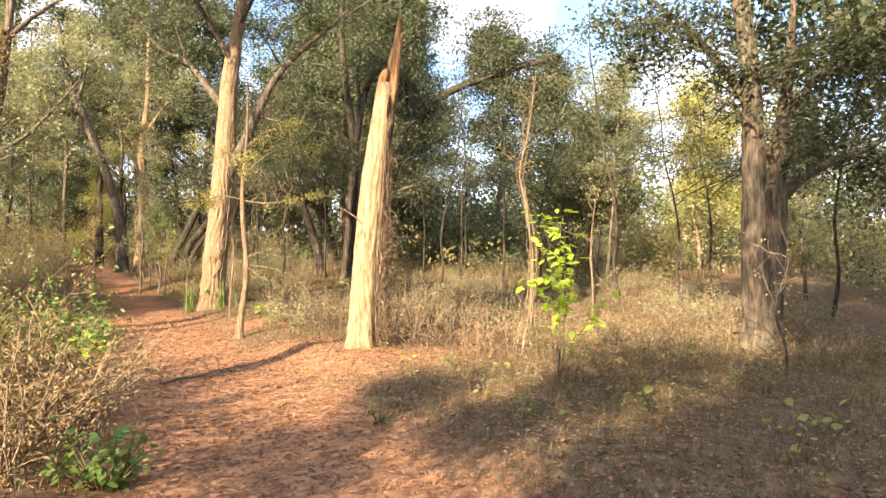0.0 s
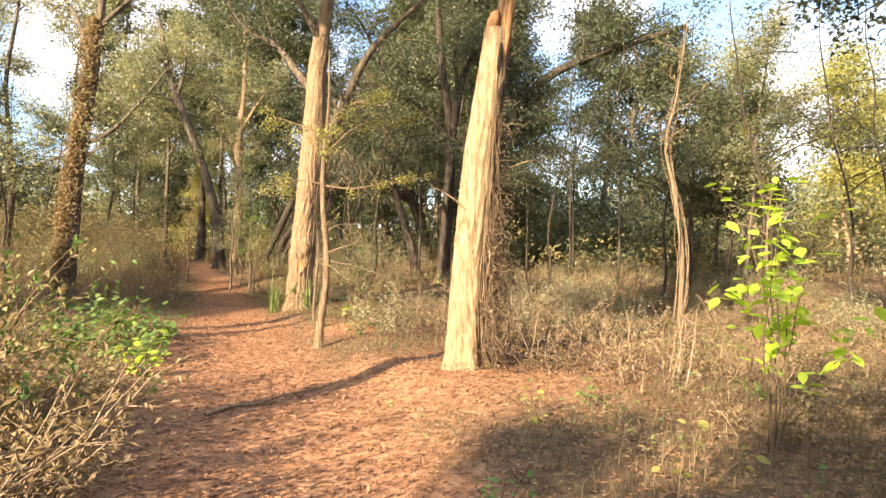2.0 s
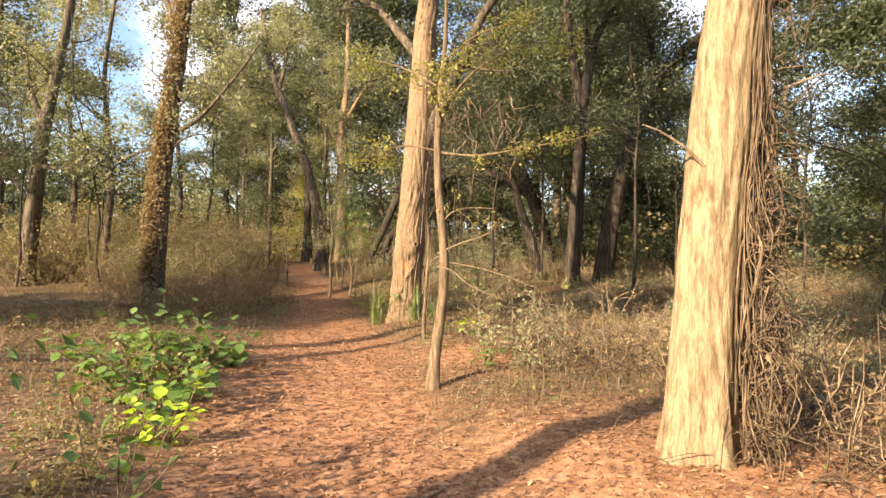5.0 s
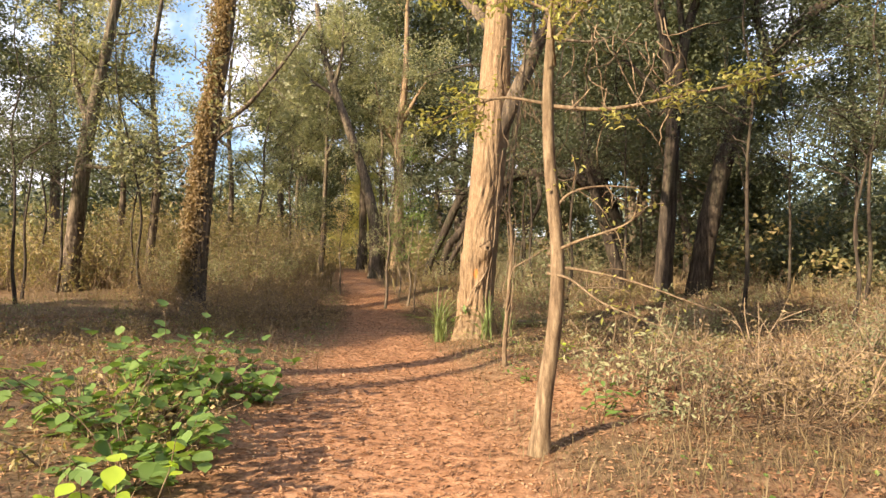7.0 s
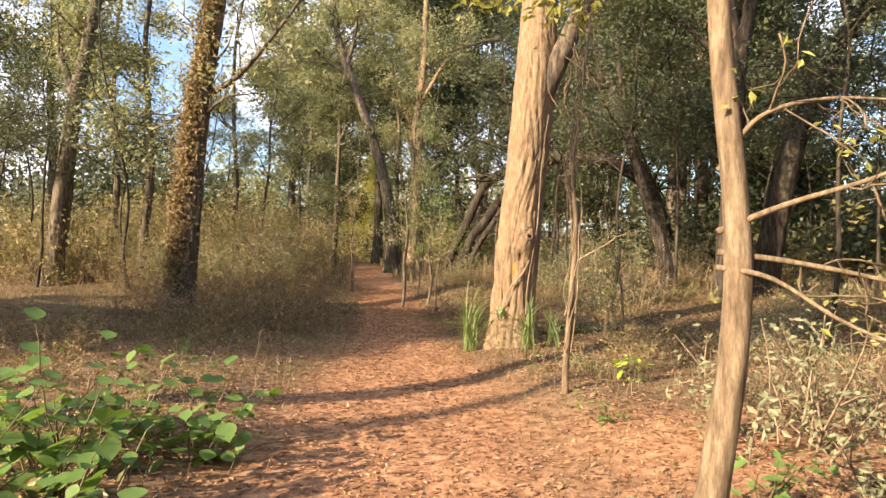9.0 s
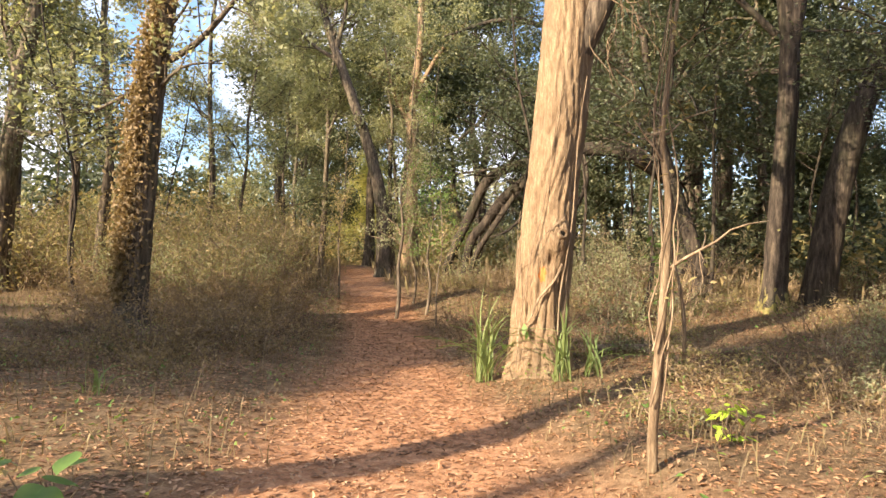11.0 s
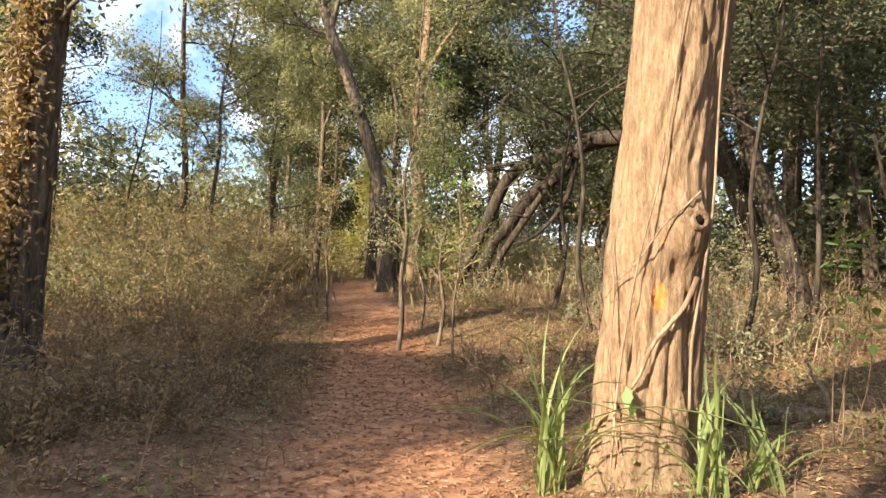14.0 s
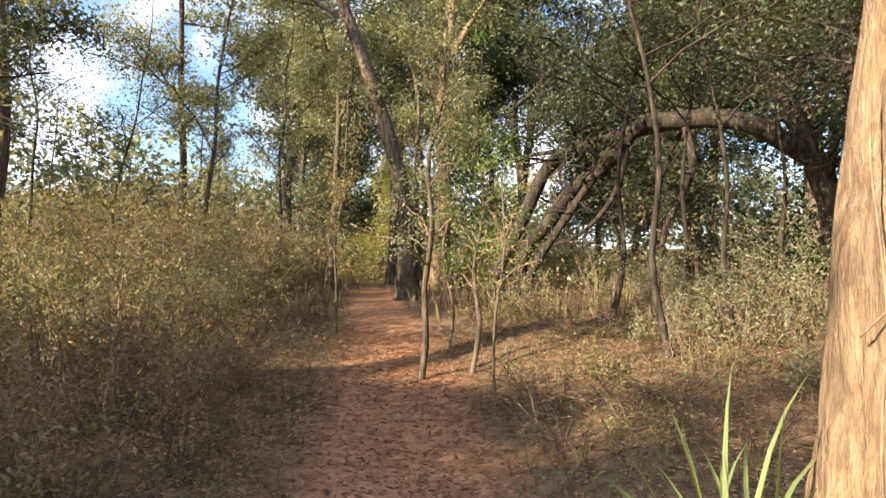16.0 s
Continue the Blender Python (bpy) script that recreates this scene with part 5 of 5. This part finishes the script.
def blade_plant(seed, x, y, height, count, label):
    """A clump of long arching strap leaves, each one a piece of its own."""
    r = np.random.default_rng(seed)
    ob = thing("palmetto", x, y, label, "plant", "palmettos")
    for _ in range(count):
        a, h, bend = r.uniform(0, 6.28), height * r.uniform(0.45, 1.1), r.uniform(0.05, 1.4)
        n = 9
        f = np.linspace(0, 1, n)
        out = bend * h * f ** 2
        c = np.stack([out * math.cos(a) + 0.09 * math.cos(3 * a) + 0.03 * np.sin(4 * f + a), out * math.sin(a) + 0.09 * math.sin(5 * a), h * f * (1 - 0.35 * bend * f * f)], 1)
        w = 0.012 * np.interp(f, [0, 0.3, 0.8, 1], [0.6, 1, 0.7, 0.03])
        sd = np.array([-math.sin(a), math.cos(a), 0])
        g = Geo()
        v = np.concatenate([c - sd * w[:, None] + np.array([0, 0, 0.006]), c, c + sd * w[:, None] + np.array([0, 0, 0.006])])
        q = [(i, i + 1, n + i + 1, n + i) for i in range(n - 1)] + [(n + i, n + i + 1, 2 * n + i + 1, 2 * n + i) for i in range(n - 1)]
        g.add(v, q)
        g.build("blade", M_BLADE, ob)


blade_plant(401, -7.42, 18.5, 1.2, 26, "clump of long green strap leaves at the tree's foot")
blade_plant(402, -6.45, 18.4, 0.95, 22, "clump of long green strap leaves at the tree's foot")
blade_plant(403, -7.5, 18.8, 0.9, 18, "clump of long green strap leaves at the tree's foot")
blade_plant(404, -6.15, 18.7, 0.75, 18, "clump of long green strap leaves at the tree's foot")
blade_plant(405, -10.2, 15.4, 0.4, 9, "small clump of green strap leaves")


def fallen_log(x, y, turn, length, r0, label):
    r = np.random.default_rng(51)
    ob = thing("fallen_log", x, y, label, "log", turn=turn)
    g = Geo()
    g.tube(curve_through([(0, 0, r0 * 0.8), (length * 0.35, 0.1, r0 * 0.9), (length * 0.7, -0.05, r0 * 0.8), (length, 0.1, r0)], 40), np.linspace(r0, r0 * 0.6, 40), 16, knotty(r, 0.12, 6, 0))
    g.build("trunk", M_SAP, ob)
    b = Geo()
    b.tube(wander(r, (length * 0.4, 0, r0), (0.4, 0.5, 0.7), 0.7, 6, 0.2), np.linspace(r0 * 0.3, 0.01, 7), 6)
    b.build("broken_branch", M_SAP, ob)


fallen_log(-6.4, 20.3, 25, 2.4, 0.09, "pale fallen log lying behind the old tree")


fallen_log(6.1, 10.2, -8, 1.1, 0.10, "short mossy fallen log beside the twin-stemmed tree")
fallen_log(1.2, 29.5, 10, 3.4, 0.22, "grey fallen trunk in the far clearing")


def stick(seed):
    r = np.random.default_rng(seed)
    g = Geo()
    ln = r.uniform(0.35, 0.9)
    b = wander(r, (0, 0, 0.012), (1, 0, 0.02), ln, 7, 0.12, 0.0)
    b[:, 2] = np.clip(b[:, 2], 0.008, 0.05)
    g.tube(b, np.linspace(0.011, 0.004, 8), 6)
    ob = g.build("fallen_stick", M_TWIG)
    return tagged(ob, "short dry fallen stick on the leaf litter", "stick", "fallen sticks")


r = np.random.default_rng(71)
for seed in range(5):
    model = stick(500 + seed)
    spots = [(x, y) for x, y in zip(r.uniform(-9, 3, 60), r.uniform(3, 21, 60)) if abs(trail_offset(x, y)[0]) < 4][:14]
    planted(model, spots, r, 0.7, 1.3)


def fallen_branch(x, y, turn):
    """A long thin pale branch on the trail."""
    r = np.random.default_rng(53)
    ob = thing("fallen_branch", x, y, "long thin pale fallen branch lying across the trail", "branch", turn=turn)
    g = Geo()
    b = curve_through([(0, 0, 0.015), (0.35, 0.06, 0.02), (0.62, -0.02, 0.018), (1.0, 0.07, 0.02), (1.35, 0.02, 0.025), (1.65, 0.08, 0.015)], 40)
    g.tube(b, np.linspace(0.02, 0.007, 40), 8, knotty(r, 0.15, 5, 0))
    g.build("stem", M_SNAG, ob)
    for k, a in ((12, 0.9), (24, -0.8)):
        t = Geo()
        t.tube(wander(r, b[k], (math.cos(a), math.sin(a), 0.05), 0.28, 5, 0.12, -0.02), np.linspace(0.008, 0.003, 6), 5)
        t.build("side_twig", M_TWIG, ob)


fallen_branch(-3.46, 7.8, 64)


def rotten_stump(x, y):
    r = np.random.default_rng(52)
    ob = thing("stump", x, y, "small dark rotten stump with broken roots", "stump")
    g = Geo()
    g.tube([(0, 0, -0.1), (0, 0, 0.05), (0.01, 0, 0.16), (0.02, 0, 0.24)], [0.2, 0.17, 0.15, 0.12], 22, knotty(r, 0.25, 6, 0.3))
    g.build("stump_body", M_OAK, ob)
    for _ in range(5):
        a = r.uniform(0, 6.28)
        b = Geo()
        b.tube(wander(r, (0, 0, 0.12), (math.cos(a), math.sin(a), 0.1), 0.45, 6, 0.2, -0.06), np.linspace(0.035, 0.008, 7), 7)
        b.build("root", M_OAK, ob)


rotten_stump(-0.3, 11.2)


# ---- forest floor ----
def grass_field(name, r, x, y, height, width, label, mat=None, bend=0.6):
    g = Geo()
    g.blades(r, np.stack([x, y, land(x, y) - 0.01], 1), height, width, bend)
    tagged(g.build(name, mat or M_GRASS, smooth=False), label, "grass", kind="stuff")


r = np.random.default_rng(61)


def patchy(r, count, xlo, xhi, ylo, yhi, share):
    x, y = r.uniform(xlo, xhi, count), r.uniform(ylo, yhi, count)
    m = trail_mask(x, y)
    patch = 0.5 + 0.5 * np.sin(1.9 * x + 0.7 * y) * np.sin(1.6 * y - 0.9 * x + 1)
    ok = r.uniform(size=count) < (1 - m) ** 1.5 * (0.35 + 0.65 * patch) * share
    return x[ok], y[ok]


x, y = patchy(r, 70000, -5, 8, -1, 13, 1.0)
grass_field("dry_grass", r, x, y, 0.16, 0.0028, "short dry tan and olive grass", bend=1.2)
x, y = patchy(r, 42000, -20, 8, 9, 30, 1.0)
grass_field("dry_grass", r, x, y, 0.2, 0.004, "dry tan woodland grass and stalks", bend=1.1)
x, y = patchy(r, 4000, -20, 9, 3, 30, 0.7)
grass_field("dead_stalks", r, x, y, 0.5, 0.004, "tall thin dead stalks", bend=1.5)
x, y = patchy(r, 30000, -45, 30, 26, 60, 0.9)
grass_field("far_undergrowth", r, x, y, 0.6, 0.02, "dry undergrowth deep in the wood")


def litter(name, r, x, y, size, label, lift=0.006):
    g = Geo()
    g.leaves(r, np.stack([x, y, land(x, y) + lift], 1), size, size * 0.55, 0.0, 0.8)
    tagged(g.build(name, M_LITTER, smooth=False), label, "leaves", kind="stuff")


for mat, count, size, label in ((M_LEAF_GREEN, 12000, 0.05, "low green woodland herbs"), (M_LEAF_OLIVE, 18000, 0.04, "low olive woodland herbs"), (M_LEAF_MIX, 20000, 0.035, "low withered woodland herbs")):
    x, y = patchy(r, count * 2, -18, 8, 1, 26, 1.0)
    thick = np.sin(2.7 * x + size * 90) * np.sin(2.3 * y + x) > 0.0
    x, y = x[thick], y[thick]
    g = Geo()
    g.leaves(r, np.stack([x, y, land(x, y) + r.uniform(0.02, 0.22, len(x))], 1), size, size * 0.6, 0.1, 0.45)
    tagged(g.build("herbs", mat, smooth=False), label, "plants", kind="stuff")

n = 210000
x, y = r.uniform(-15, 6, n), r.uniform(1, 26, n)
near = r.uniform(size=n) < 0.7 + 0.3 * trail_mask(x, y)
litter("leaf_litter", r, x[near], y[near], 0.055, "scattered tan and rust fallen leaves")
n = 40000
x, y = r.uniform(-14, 4, n), r.uniform(0, 26, n)
near = r.uniform(size=n) < 0.2 + 0.8 * trail_mask(x, y)
x, y = x[near], y[near]
g = Geo()
g.leaves(r, np.stack([x, y, land(x, y) + 0.008], 1), 0.13, 0.006, 0.0, 0.93)
tagged(g.build("pine_straw", M_LITTER, smooth=False), "thin rust-coloured needles and straw on the trail", "litter", kind="stuff")
